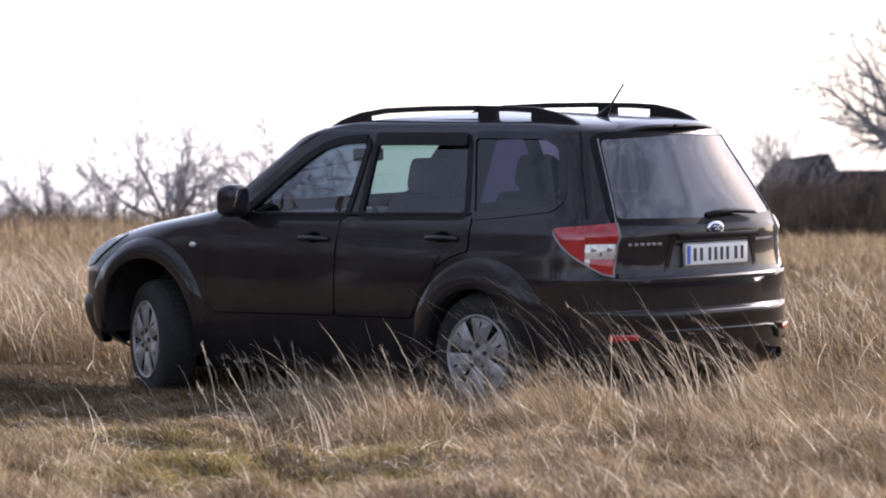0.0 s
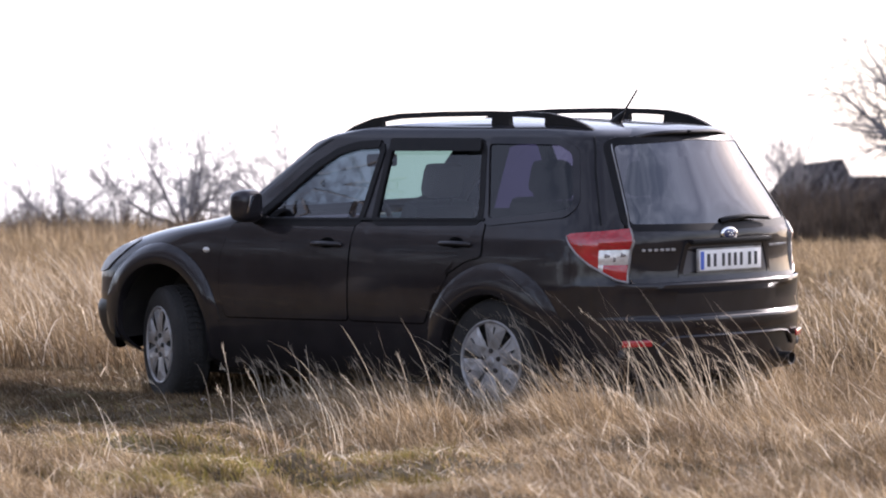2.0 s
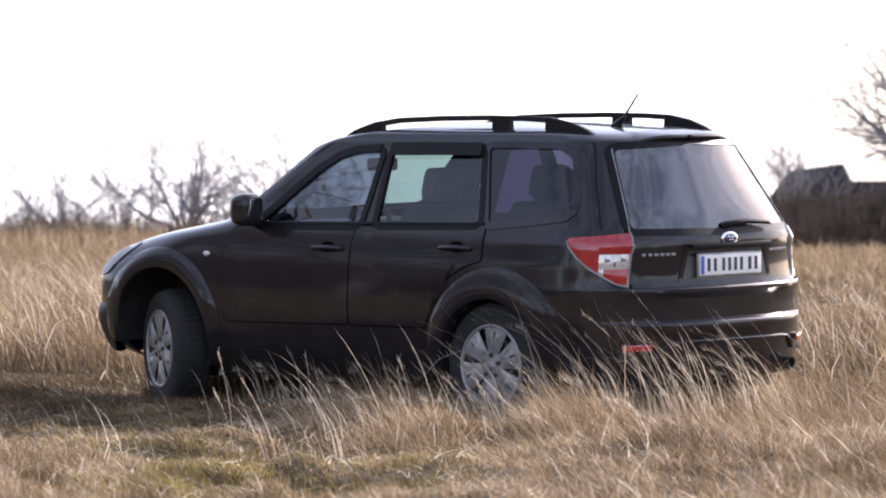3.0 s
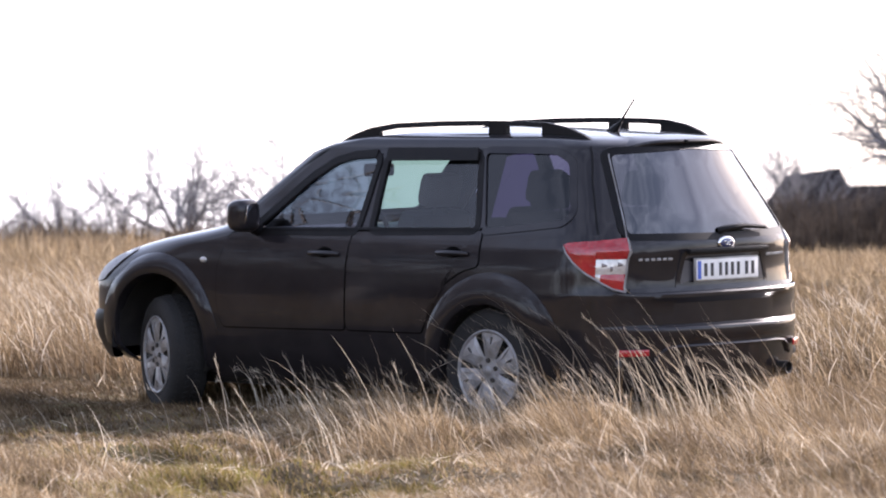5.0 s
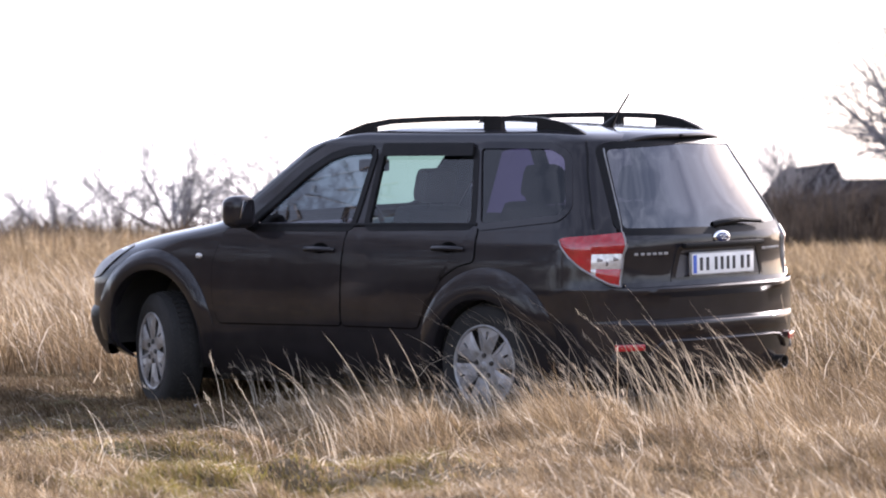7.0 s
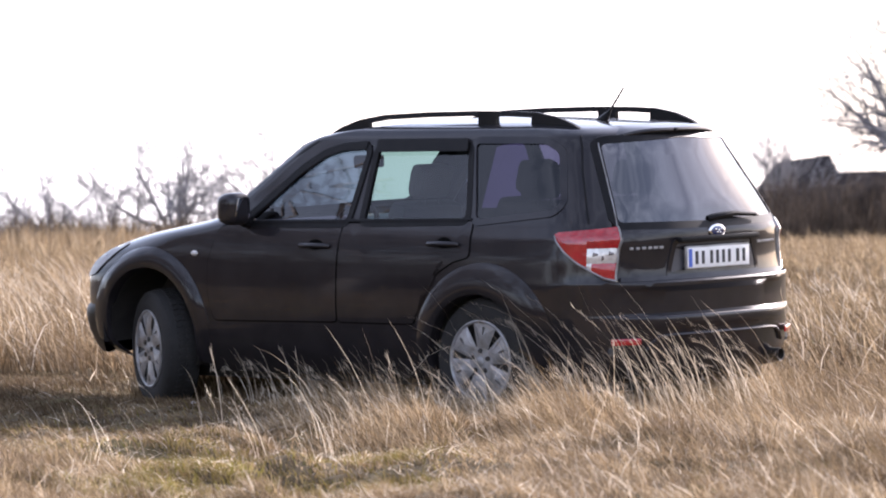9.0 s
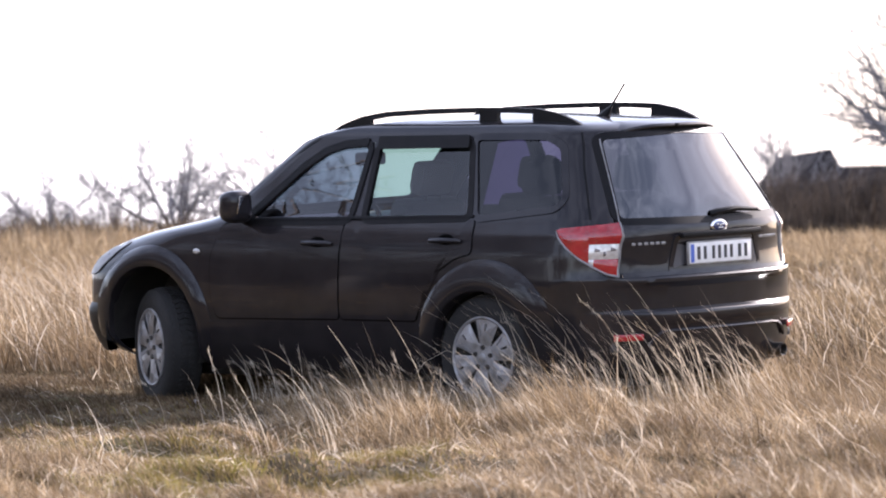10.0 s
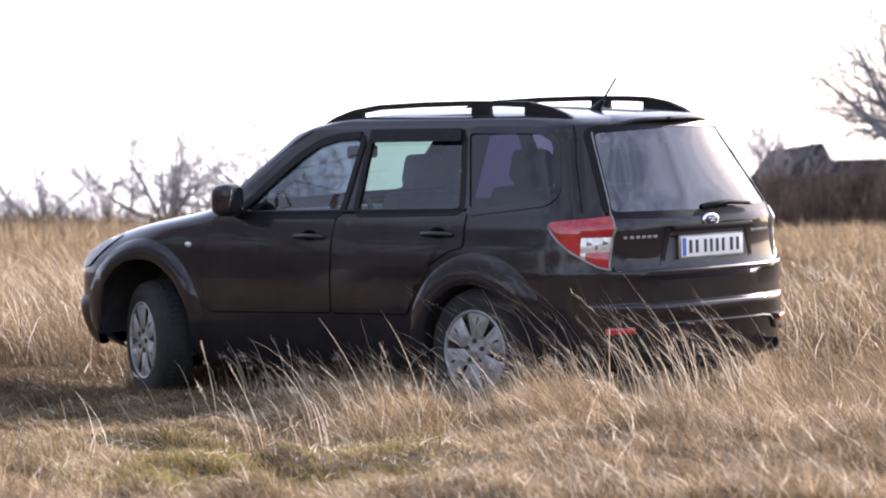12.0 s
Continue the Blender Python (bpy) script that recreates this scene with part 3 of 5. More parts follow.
def ring(name, inner, outer, where, mat, parent, out=0.008, thick=0.02, label=""):
    """A frame between two polygons of as many corners, on the body."""
    bm = bmesh.new()
    n = len(inner)
    a, b = [], []
    for i in range(n):
        p, q = Vector(inner[i]), Vector(inner[(i + 1) % n])
        r, s = Vector(outer[i]), Vector(outer[(i + 1) % n])
        k = max(1, int((q - p).length / 0.06))
        for j in range(k):
            t = j / k
            c, d = p.lerp(q, t), r.lerp(s, t)
            a.append(bm.verts.new((c.x, 0, c.y)))
            b.append(bm.verts.new((d.x, 0, d.y)))
    for i in range(len(a)):
        j = (i + 1) % len(a)
        bm.faces.new((a[i], a[j], b[j], b[i]))
    return part(name, skin(bm, where, out, thick), mat, parent, label)


def tube(bm, pts, radius, sides=8, closed=False, flat=1.0):
    """A tube along points; flat squeezes it upright."""
    rings = []
    n = len(pts)
    rad = radius if hasattr(radius, "__len__") else [radius] * n
    for i, p in enumerate(pts):
        p = Vector(p)
        d = (Vector(pts[min(i + 1, n - 1)]) - Vector(pts[max(i - 1, 0)])).normalized()
        up = Vector((0, 0, 1)) if abs(d.z) < 0.9 else Vector((1, 0, 0))
        s = d.cross(up).normalized()
        t = s.cross(d)
        rings.append([bm.verts.new(p + (s * math.cos(a) + t * math.sin(a) * flat) * rad[i]) for a in (2 * math.pi * k / sides for k in range(sides))])
    for r0, r1 in zip(rings, rings[1:]):
        for k in range(sides):
            bm.faces.new((r0[k], r0[(k + 1) % sides], r1[(k + 1) % sides], r1[k]))
    bm.faces.new(rings[0][::-1])
    bm.faces.new(rings[-1])
    return bm


def block(bm, size, at, bevel=0.01, turn=None, segs=2):
    r = bmesh.ops.create_cube(bm, size=1.0)
    vs = r["verts"]
    bmesh.ops.scale(bm, vec=size, verts=vs)
    if bevel:
        es = list({e for v in vs for e in v.link_edges})
        o = bmesh.ops.bevel(bm, geom=es, offset=bevel, segments=segs, affect="EDGES", profile=0.6)
        vs = list({v for f in o["faces"] for v in f.verts} | {v for v in vs if v.is_valid})
    m = Matrix.Translation(at) @ (turn or Matrix.Identity(4))
    bmesh.ops.transform(bm, matrix=m, verts=vs)
    return bm


def lathe(bm, profile, segs, axis_y=True):
    """Turn a profile of (radius, y) about the y axis."""
    rows = []
    for r, y in profile:
        rows.append([bm.verts.new((r * math.cos(a), y, r * math.sin(a))) for a in (2 * math.pi * k / segs for k in range(segs))])
    for a, b in zip(rows, rows[1:]):
        for k in range(segs):
            bm.faces.new((a[k], a[(k + 1) % segs], b[(k + 1) % segs], b[k]))
    return rows


ARCHES = ((0.0, 0.335, 0.372), (2.615, 0.425, 0.392))


def body_shell(car):
    """The black body as level outlines, with window and wheel openings cut."""
    zs = np.concatenate([np.arange(.22, .94, .025), np.arange(.94, 1.16, .0125), np.arange(1.16, 1.54, .025), np.arange(1.54, 1.625, .01), np.array([1.626, 1.631, 1.636, 1.640, 1.644, 1.647, 1.6495, 1.6515])])
    n1, n2, n3 = 16, 96, 26
    rows = []
    for z in zs:
        w, xr, xf, rf, rr = (float(f(z)) for f in (half_width, rear_x, front_x, front_len, rear_len))
        pts = []
        for i in range(n1):
            th = math.pi / 2 * i / n1
            pts.append((xr + rr * (1 - math.cos(th) ** (2 / N_REAR)), w * math.sin(th) ** (2 / N_REAR)))
        for i in range(n2):
            pts.append((xr + rr + (xf - rf - xr - rr) * i / n2, w))
        for i in range(n3 + 1):
            th = math.pi / 2 * (1 - i / n3)
            pts.append((xf - rf * (1 - max(0, math.cos(th)) ** (2 / N_FRONT)), w * math.sin(th) ** (2 / N_FRONT) if th > 1e-6 else 0.0))
        rows.append([(x, y, z) for x, y in pts])
    bm = bmesh.new()
    half = len(rows[0])
    grid = []
    for r in rows:
        left = [bm.verts.new(p) for p in r]
        right = [left[0]] + [bm.verts.new((p[0], -p[1], p[2])) for p in r[1:-1]] + [left[-1]]
        grid.append((left, right))
    cut = [grown(p, 0.014) for p in (WIN_FRONT, WIN_REAR, WIN_QUARTER)]
    tail, wind = grown(WIN_TAIL, 0.014), grown(WIN_WIND, 0.014)
    for (l0, r0), (l1, r1) in zip(grid, grid[1:]):
        for k in range(half - 1):
            c = (l0[k].co + l0[k + 1].co + l1[k].co + l1[k + 1].co) / 4
            skip = False
            if n1 - 4 <= k < n1 + n2 + 12:
                skip = any(inside(p, c.x, c.z) for p in cut)
            if c.x < 0.1 and k < n1 + 2:
                skip = skip or inside(tail, c.y, c.z)
            if c.x > 1.0 and k >= n1 + n2:
                skip = skip or inside(wind, c.y, c.z)
            for ax, az, ar in ARCHES:
                if math.hypot(c.x - ax, c.z - az) < ar + 0.01 and abs(c.y) > 0.5:
                    skip = True
                if abs(c.x - ax) < ar and c.z < az and abs(c.y) > 0.5:
                    skip = True
            if c.x > 2.95 and c.z < 0.305:
                skip = True
            if skip:
                continue
            bm.faces.new((l0[k], l0[k + 1], l1[k + 1], l1[k]))
            bm.faces.new((r0[k + 1], r0[k], r1[k], r1[k + 1]))
    bm.faces.new([v for v in grid[-1][0]] + [v for v in grid[-1][1][-2:0:-1]])
    loose = [v for v in bm.verts if not v.link_faces]
    bmesh.ops.delete(bm, geom=loose, context="VERTS")
    bmesh.ops.recalc_face_normals(bm, faces=bm.faces[:])
    return part("body", bm, PAINT, car, "glossy black painted body shell with light dust, its black lifted for lens haze")


def make_wheel(car, x, y, steer, spin, z=0.335):
    """A wheel with its outer face to +y; right-hand wheels are turned about."""
    wheel = new("wheel")
    wheel.parent = car
    wheel.matrix_basis = pose(x, y, z, 0, 0, steer)
    turned = Matrix.Rotation(radians(spin), 4, "Y")
    bm = bmesh.new()
    R, W = 0.340, 0.105
    prof = [(0.222, -W), (0.27, -W - 0.004), (0.318, -W + 0.006), (0.333, -W + 0.022), (R, -0.06), (R, 0.06), (0.333, W - 0.022), (0.318, W - 0.006), (0.27, W + 0.006), (0.226, W)]
    lathe(bm, prof, 64)
    # tread blocks
    for k in range(56):
        a = 2 * math.pi * k / 56
        for yy in (-0.068, -0.024, 0.024, 0.068):
            m = Matrix.Rotation(-a, 4, "Y")
            block(bm, (0.012, 0.034, 0.024), (0, 0, 0), 0, None)
            vs = bm.verts[-8:]
            bmesh.ops.transform(bm, matrix=m @ Matrix.Translation((R + 0.001 - 0.012 * (abs(yy) > 0.05), yy, 0)) @ Matrix.Rotation(radians(20 if yy > 0 else -20), 4, "X"), verts=vs)
    part("tyre", bm, RUBBER, wheel, "dusty black off-road tyre with blocky tread")
    # dark steel behind the cover
    bm = bmesh.new()
    lathe(bm, [(0.0001, 0.062), (0.10, 0.064), (0.19, 0.05), (0.222, 0.09), (0.222, -0.1), (0.2, -0.1), (0.19, 0.02), (0.0001, 0.03)], 40)
    part("rim", bm, STEEL, wheel, "dark steel rim behind the cover")
    # silver cover of six forked spokes
    bm = bmesh.new()
    lathe(bm, [(0.228, 0.098), (0.227, 0.110), (0.220, 0.115), (0.212, 0.111), (0.209, 0.100)], 60)
    bmesh.ops.recalc_face_normals(bm, faces=bm.faces[:])
    part("cover_rim", bm, SILVER, wheel, "dusty silver outer ring of the wheel cover")
    bm = bmesh.new()
    lathe(bm, [(0.0001, 0.112), (0.035, 0.112), (0.048, 0.108), (0.082, 0.104), (0.088, 0.095), (0.086, 0.07)], 40)
    bmesh.ops.recalc_face_normals(bm, faces=bm.faces[:])
    part("cover_centre", bm, SILVER, wheel, "dusty silver centre of the wheel cover")
    for k in range(6):
        bm = bmesh.new()
        # two halves that leave a slit near the outer end
        for sg in (1, -1):
            outline = [(0.060, 0.0), (0.060, 0.034), (0.095, 0.030), (0.128, 0.034), (0.162, 0.050), (0.192, 0.074), (0.203, 0.086), (0.216, 0.060), (0.219, 0.030), (0.220, 0.0), (0.192, 0.0), (0.189, 0.008), (0.152, 0.006), (0.148, 0.0)]
            top = [bm.verts.new((r, 0.116 - 0.010 * abs(r - 0.15) / 0.07 - 0.11 * max(0, t - 0.030) ** 1.2, sg * t)) for r, t in outline]
            low = [bm.verts.new((v.co.x, v.co.y - 0.016, v.co.z)) for v in top]
            bm.faces.new(top)
            for i in range(len(top)):
                j = (i + 1) % len(top)
                bm.faces.new((top[j], top[i], low[i], low[j]))
        bmesh.ops.triangulate(bm, faces=[f for f in bm.faces if len(f.verts) > 4])
        bmesh.ops.recalc_face_normals(bm, faces=bm.faces[:])
        bmesh.ops.transform(bm, matrix=Matrix.Rotation(2 * math.pi * k / 6 + radians(spin), 4, "Y"), verts=bm.verts[:])
        part("spoke", bm, SILVER, wheel, "dusty silver forked spoke", smooth=False)
    for k in range(5):
        a = 2 * math.pi * k / 5 + radians(spin)
        bm = bmesh.new()
        bmesh.ops.create_cone(bm, cap_ends=True, segments=6, radius1=0.015, radius2=0.012, depth=0.014, matrix=Matrix.Translation((0.058 * math.cos(a), 0.111, 0.058 * math.sin(a))) @ Matrix.Rotation(radians(-90), 4, "X"))
        part("lug_nut", bm, STEEL, wheel, smooth=False)
    bm = bmesh.new()
    bmesh.ops.create_uvsphere(bm, u_segments=16, v_segments=8, radius=0.030, matrix=Matrix.Translation((0, 0.108, 0)) @ Matrix.Diagonal((1, 0.45, 1, 1)))
    part("hub_cap", bm, SILVER, wheel)
    return wheel


def arch_flare(car, ax, az, r, side, width):
    """The bulged lip round a wheel opening."""
    bm = bmesh.new()
    prof = [(r - 0.012, -0.05), (r - 0.004, 0.016), (r + 0.010, 0.024), (r + 0.045, 0.026), (r + width * 0.7, 0.020), (r + width, 0.003), (r + width + 0.01, -0.03)]
    rows = []
    low = math.degrees(math.asin(min(0.9, max(-0.9, (0.27 - az) / (r + 0.05)))))
    for k in range(41):
        a = radians(low + (180 - 2 * low) * k / 40)
        row = []
        for rr, o in prof:
            # the rear lip sweeps wider towards the tail
            rr = r + (rr - r) * (1 - 0.30 * math.cos(a)) if ax < 1 else rr
            x, z = ax + rr * math.cos(a), az + rr * math.sin(a)
            zc = max(0.25, z)
            y = float(side_y(min(max(x, -0.7), 2.95), zc)) + o
            if x > 2.95:
                y = float(side_y(x, zc)) * 0.5 + y * 0.5
            row.append(bm.verts.new((x, y if side > 0 else -y, z)))
        rows.append(row)
    for a, b in zip(rows, rows[1:]):
        for i in range(len(prof) - 1):
            bm.faces.new((a[i], a[i + 1], b[i + 1], b[i]))
    bmesh.ops.recalc_face_normals(bm, faces=bm.faces[:])
    return part("arch_flare", bm, PAINT, car, "bulged black wheel arch lip")


def wheel_well(car, ax, az, r, side):
    bm = bmesh.new()
    rows = []
    for k in range(25):
        a = radians((-8 if ax > 1 else -25) + (213 if ax > 1 else 230) * k / 24)
        rows.append([bm.verts.new((ax + (r + 0.015) * math.cos(a), side * y, az + (r + 0.015) * math.sin(a))) for y in (0.45, 0.66, 0.86)])
    for a, b in zip(rows, rows[1:]):
        for i in range(2):
            bm.faces.new((a[i], a[i + 1], b[i + 1], b[i]))
    bm.faces.new([r_[0] for r_ in rows])
    return part("wheel_well", bm, DUSTY_HAZED, car, "dusty black wheel arch liner, coloured lighter for lens glare")


def roof_rail(car, side):
    """A tall black rail with a long window in front and a short one behind."""
    bm = bmesh.new()
    top = [(1.475, 1.562), (1.37, 1.610), (1.22, 1.652), (1.02, 1.678), (0.68, 1.690), (0.34, 1.694), (0.04, 1.690), (-0.13, 1.682), (-0.28, 1.656), (-0.39, 1.618), (-0.49, 1.568)]
    def ht(x):
        return float(np.interp(-x, [-p[0] for p in top], [p[1] for p in top]))
    def base(x):
        return float(np.interp(x, [-0.49, -0.3, 0.3, 1.0, 1.44], [1.555, 1.592, 1.612, 1.602, 1.562]))
    xs = np.linspace(1.475, -0.49, 61)
    gaps = ((1.14, 0.30), (0.175, -0.095))
    pieces = []
    for i in range(60):
        x0, x1 = float(xs[i]), float(xs[i + 1])
        m = (x0 + x1) / 2
        hole = any(g1 < m < g0 for g0, g1 in gaps)
        def gaptop(x): return ht(x) - 0.030
        for lo, hi in (((base, None),) if not hole else ((gaptop, None), (base, "low"))):
            quad = []
            for x in (x0, x1):
                b0 = lo(x)
                h1 = ht(x) if hi is None else base(x) + 0.008
                h1 = max(h1, b0 + 0.004)
                yy = 0.490 + 0.01 * (1 - abs(x - 0.5) / 1.0)
                quad.append((b0, h1, yy))
            (b0, h0, y0), (b1, h1, y1) = quad
            v = [bm.verts.new((x, side * (y + dy), z)) for x, b, h, y in ((x0, b0, h0, y0), (x1, b1, h1, y1)) for dy, z in ((-0.017, b), (0.020, b), (0.013, h), (-0.012, h))]
            for a in range(4):
                c = (a + 1) % 4
                bm.faces.new((v[a], v[c], v[4 + c], v[4 + a]))
            bm.faces.new(v[:4])
            bm.faces.new(v[4:])
    bmesh.ops.remove_doubles(bm, verts=bm.verts[:], dist=0.0005)
    inner = [f for f in bm.faces if all(len(e.link_faces) > 2 for e in f.edges)]
    bmesh.ops.delete(bm, geom=inner, context="FACES_ONLY")
    bmesh.ops.recalc_face_normals(bm, faces=bm.faces[:])
    return part("roof_rail", bm, BLACK, car, "satin black roof rail with two openings")


def seat(car, x, y, wide, rail=0.0):
    s = new("seat")
    s.parent = car
    s.matrix_basis = pose(x, y, 0.50)
    bm = bmesh.new()
    block(bm, (0.52, wide, 0.16), (0.08, 0, 0.06), 0.05)
    part("cushion", bm, CLOTH, s)
    bm = bmesh.new()
    block(bm, (0.14, wide, 0.64), (-0.26, 0, 0.38), 0.055, Matrix.Rotation(radians(-18), 4, "Y"))
    part("backrest", bm, CLOTH, s)
    for dy in ([0] if wide < 0.7 else [-0.38, 0.38]):
        bm = bmesh.new()
        block(bm, (0.11, 0.27, 0.20), (-0.38, dy, 0.80), 0.052, Matrix.Rotation(radians(-14), 4, "Y"))
        tube(bm, [(-0.37, dy - 0.06, 0.62), (-0.40, dy - 0.06, 0.74)], 0.008, 6)
        tube(bm, [(-0.37, dy + 0.06, 0.62), (-0.40, dy + 0.06, 0.74)], 0.008, 6)
        part("headrest", bm, CLOTH, s)
    return s


def door(car, name, poly, where, handle_at, label):
    d = patch(name, rounded(poly, 0.03, 3), where, PAINT, car, 0.006, 0.02, 0.05, label)
    ring("door_gap", rounded(poly, 0.03, 3), grown(rounded(poly, 0.03, 3), 0.007), where, GAP, d, 0.0015, 0.004, "dark shut line round the door")
    sgn = 1 if where == "side" else -1
    hx, hz = handle_at
    y = float(side_y(hx, hz)) * sgn
    # a black bump for the shade in the cup, and the grip that bridges it
    bm = bmesh.new()
    bmesh.ops.create_uvsphere(bm, u_segments=20, v_segments=10, radius=1.0, matrix=Matrix.Translation((hx - 0.0, y + sgn * 0.003, hz - 0.006)) @ Matrix.Diagonal((0.066, 0.008, 0.042, 1)))
    part("handle_cup_shade", bm, GAP, d, "flat black bump painting the shade in the cup behind the handle")
    bm = bmesh.new()
    pts = [(hx + 0.115, y + sgn * 0.012, hz - 0.004), (hx + 0.09, y + sgn * 0.034, hz), (hx, y + sgn * 0.042, hz + 0.002), (hx - 0.09, y + sgn * 0.034, hz), (hx - 0.115, y + sgn * 0.012, hz - 0.004)]
    tube(bm, pts, [0.012, 0.016, 0.017, 0.016, 0.012], 10, flat=0.9)
    part("door_handle", bm, PAINT, d, "body-coloured pull handle")
    return d


def window(car, name, poly, where, glass, frame_w, parent=None):
    p = rounded(poly, 0.035, 4)
    f = ring("window_frame", grown(p, -0.004), grown(p, frame_w), where, PAINT if glass is TINT else BLACK, car, 0.006 if glass is TINT else 0.009, 0.025, "black window surround")
    g = flat_grid(grown(p, 0.004), 0.08)
    for v in g.verts:
        a, b = v.co.x, v.co.z
        if where in ("side", "other"):
            y = float(side_y(a, b)) - 0.004
            v.co = (a, y if where == "side" else -y, b)
        elif where == "tail":
            v.co = (float(tail_x(a, b)) + 0.0 - 0.004, a, b)
        else:
            v.co = (float(nose_x(a, b)) + 0.002, a, b)
    g.normal_update()
    out = {"side": Vector((0, 1, 0)), "other": Vector((0, -1, 0)), "tail": Vector((-1, 0, 0)), "nose": Vector((1, 0, 0))}[where]
    for f in g.faces:
        if f.normal.dot(out) < 0:
            f.normal_flip()
    ob = part(name, g, glass, car, "tinted window pane" if glass is not GLASS else "clear greenish window pane")
    ob.visible_shadow = False
    return ob


def mirror(car, side):
    bm = bmesh.new()
    block(bm, (0.15, 0.165, 0.185), (1.80, side * 0.955, 1.160), 0.06, None, 4)
    for v in bm.verts:
        if v.co.x > 1.80:
            v.co.z = 1.16 + (v.co.z - 1.16) * (1 - 2.0 * (v.co.x - 1.80))
    m = part("door_mirror", bm, PAINT, car, "rounded black door mirror housing")
    bm = bmesh.new()
    block(bm, (0.003, 0.115, 0.125), (0, 0, 0), 0.001)
    bmesh.ops.transform(bm, matrix=Matrix.Translation((1.741, side * 0.952, 1.160)) @ Matrix.Rotation(radians(side * 17), 4, "Z") @ Matrix.Rotation(radians(-12), 4, "Y"), verts=bm.verts[:])
    part("mirror_glass", bm, CHROME, m, "mirror glass")
    bm = bmesh.new()
    tube(bm, [(1.80, side * 0.815, 1.075), (1.80, side * 0.87, 1.085), (1.795, side * 0.91, 1.105)], [0.04, 0.034, 0.03], 10)
    part("mirror_foot", bm, BLACK, m)
    return m


def wrap_lamp(car, s):
    """Tail lamp built on a path round the rear corner: a strip of upright slices."""
    lamp = new("tail_lamp")
    lamp.parent = car
    lamp["label"] = "wrap-round red tail lamp with a clear section and pale lower edge"
    # path round the corner at lamp height, by run from the front tip
    def at(t, z, o):
        x = -0.565 - 0.171 * min(t / 0.5, 1)
        if t <= 0.5:
            y = float(side_y(x, z))
            nrm = Vector((-0.25 * t, 1, 0)).normalized()
            p = Vector((x, y, z))
        else:
            k = (t - 0.5) / 0.5
            y0 = float(side_y(-0.736, z))
            y = y0 + (0.668 - 0.02 * (z - 0.93) / 0.14 - y0) * k
            p = Vector((float(tail_x(y, z)), y, z))
            nrm = Vector((-0.2 - 0.8 * k, 1 - 0.7 * k, 0)).normalized()
        p = p + nrm * o
        return (p.x, s * p.y, p.z)
    def hi(t): return float(np.interp(t, [0, 0.06, 1], [1.034, 1.044, 1.070]))
    def lo(t): return float(np.interp(t, [0, 0.06, 0.2, 0.4, 0.6, 0.8, 1.0], [1.022, 0.99, 0.934, 0.873, 0.823, 0.788, 0.774]))
    def strip(name, t0, t1, f0, f1, mat, label, o=0.016, n=24, m=6):
        bm = bmesh.new()
        rows = []
        for i in range(n + 1):
            t = t0 + (t1 - t0) * i / n
            rows.append([bm.verts.new(at(t, f0(t) + (f1(t) - f0(t)) * j / m, o * (1 - 0.25 * abs(2 * j / m - 1) ** 3))) for j in range(m + 1)])
        for a, b in zip(rows, rows[1:]):
            for j in range(m):
                bm.faces.new((a[j], a[j + 1], b[j + 1], b[j]))
        r = bmesh.ops.extrude_edge_only(bm, edges=[e for e in bm.edges if e.is_boundary])
        cx = Vector((-0.6, 0.0, 0.93))
        for v in r["geom"]:
            if isinstance(v, bmesh.types.BMVert):
                v.co += (cx - v.co).normalized() * 0.03
        bmesh.ops.recalc_face_normals(bm, faces=bm.faces[:])
        return part(name, bm, mat, lamp, label)
    split = 0.52
    zc = 0.955
    zd = 0.875
    strip("red_lens", 0.0, split, lambda t: lo(t) + 0.012, hi, RED, "translucent red lens")
    strip("red_lens", split, 1.0, lambda t: zc, hi, RED, "translucent red lens", n=10)
    strip("clear_lens", split, 1.0, lambda t: zd, lambda t: zc, CLEAR, "clear reversing lens", 0.015, 10, 3)
    strip("red_lens", split + 0.07, 1.0, lambda t: lo(t) + 0.012, lambda t: zd, RED, "lower red reflector", 0.016, 8, 3)
    strip("clear_lens", split, split + 0.07, lambda t: lo(t) + 0.012, lambda t: zd, CLEAR, "clear side piece", 0.015, 3, 3)
    for t0, t1, z0, z1 in ((0.60, 0.68, 0.905, 0.943), (0.73, 0.77, 0.886, 0.925), (0.84, 0.93, 0.908, 0.946)):
        strip("lens_rib", t0, t1, lambda t: z0 + 0.10 * (t - t0), lambda t: z1 - 0.15 * (t - t0), BOWL, "dark facet inside the clear lens", 0.0165, 3, 3)
    strip("lamp_edge", 0.978, 1.0, lambda t: lo(t), lambda t: hi(t) + 0.002, SILVER, "pale bright inner edge", 0.020, 3, 8)
    strip("lamp_edge", 0.0, 1.0, lambda t: lo(t) - 0.002, lambda t: lo(t) + 0.011, SILVER, "pale bright lower edge", 0.019, 36, 2)
    return lamp


def bumper_point(a, z, o):
    """A point round the rear bumper by angle (0 at the middle), height and how far it stands out."""
    w, xr, rr, e = float(half_width(z)) + 0.012, min(float(rear_x(z)), -0.985) if z > 0.42 else -0.985 + (0.42 - z) * 0.25, float(rear_len(z)) - 0.012, 2 / 2.4
    y = w * (abs(math.sin(a)) ** e) * (1 if a > 0 else -1)
    x = xr + rr * (1 - max(0, math.cos(a)) ** e)
    return Vector((x - math.cos(a) * o, y + math.sin(a) * o * (0.5 - 0.25 * float(smooth01((abs(y) - 0.65) / 0.2))), z))


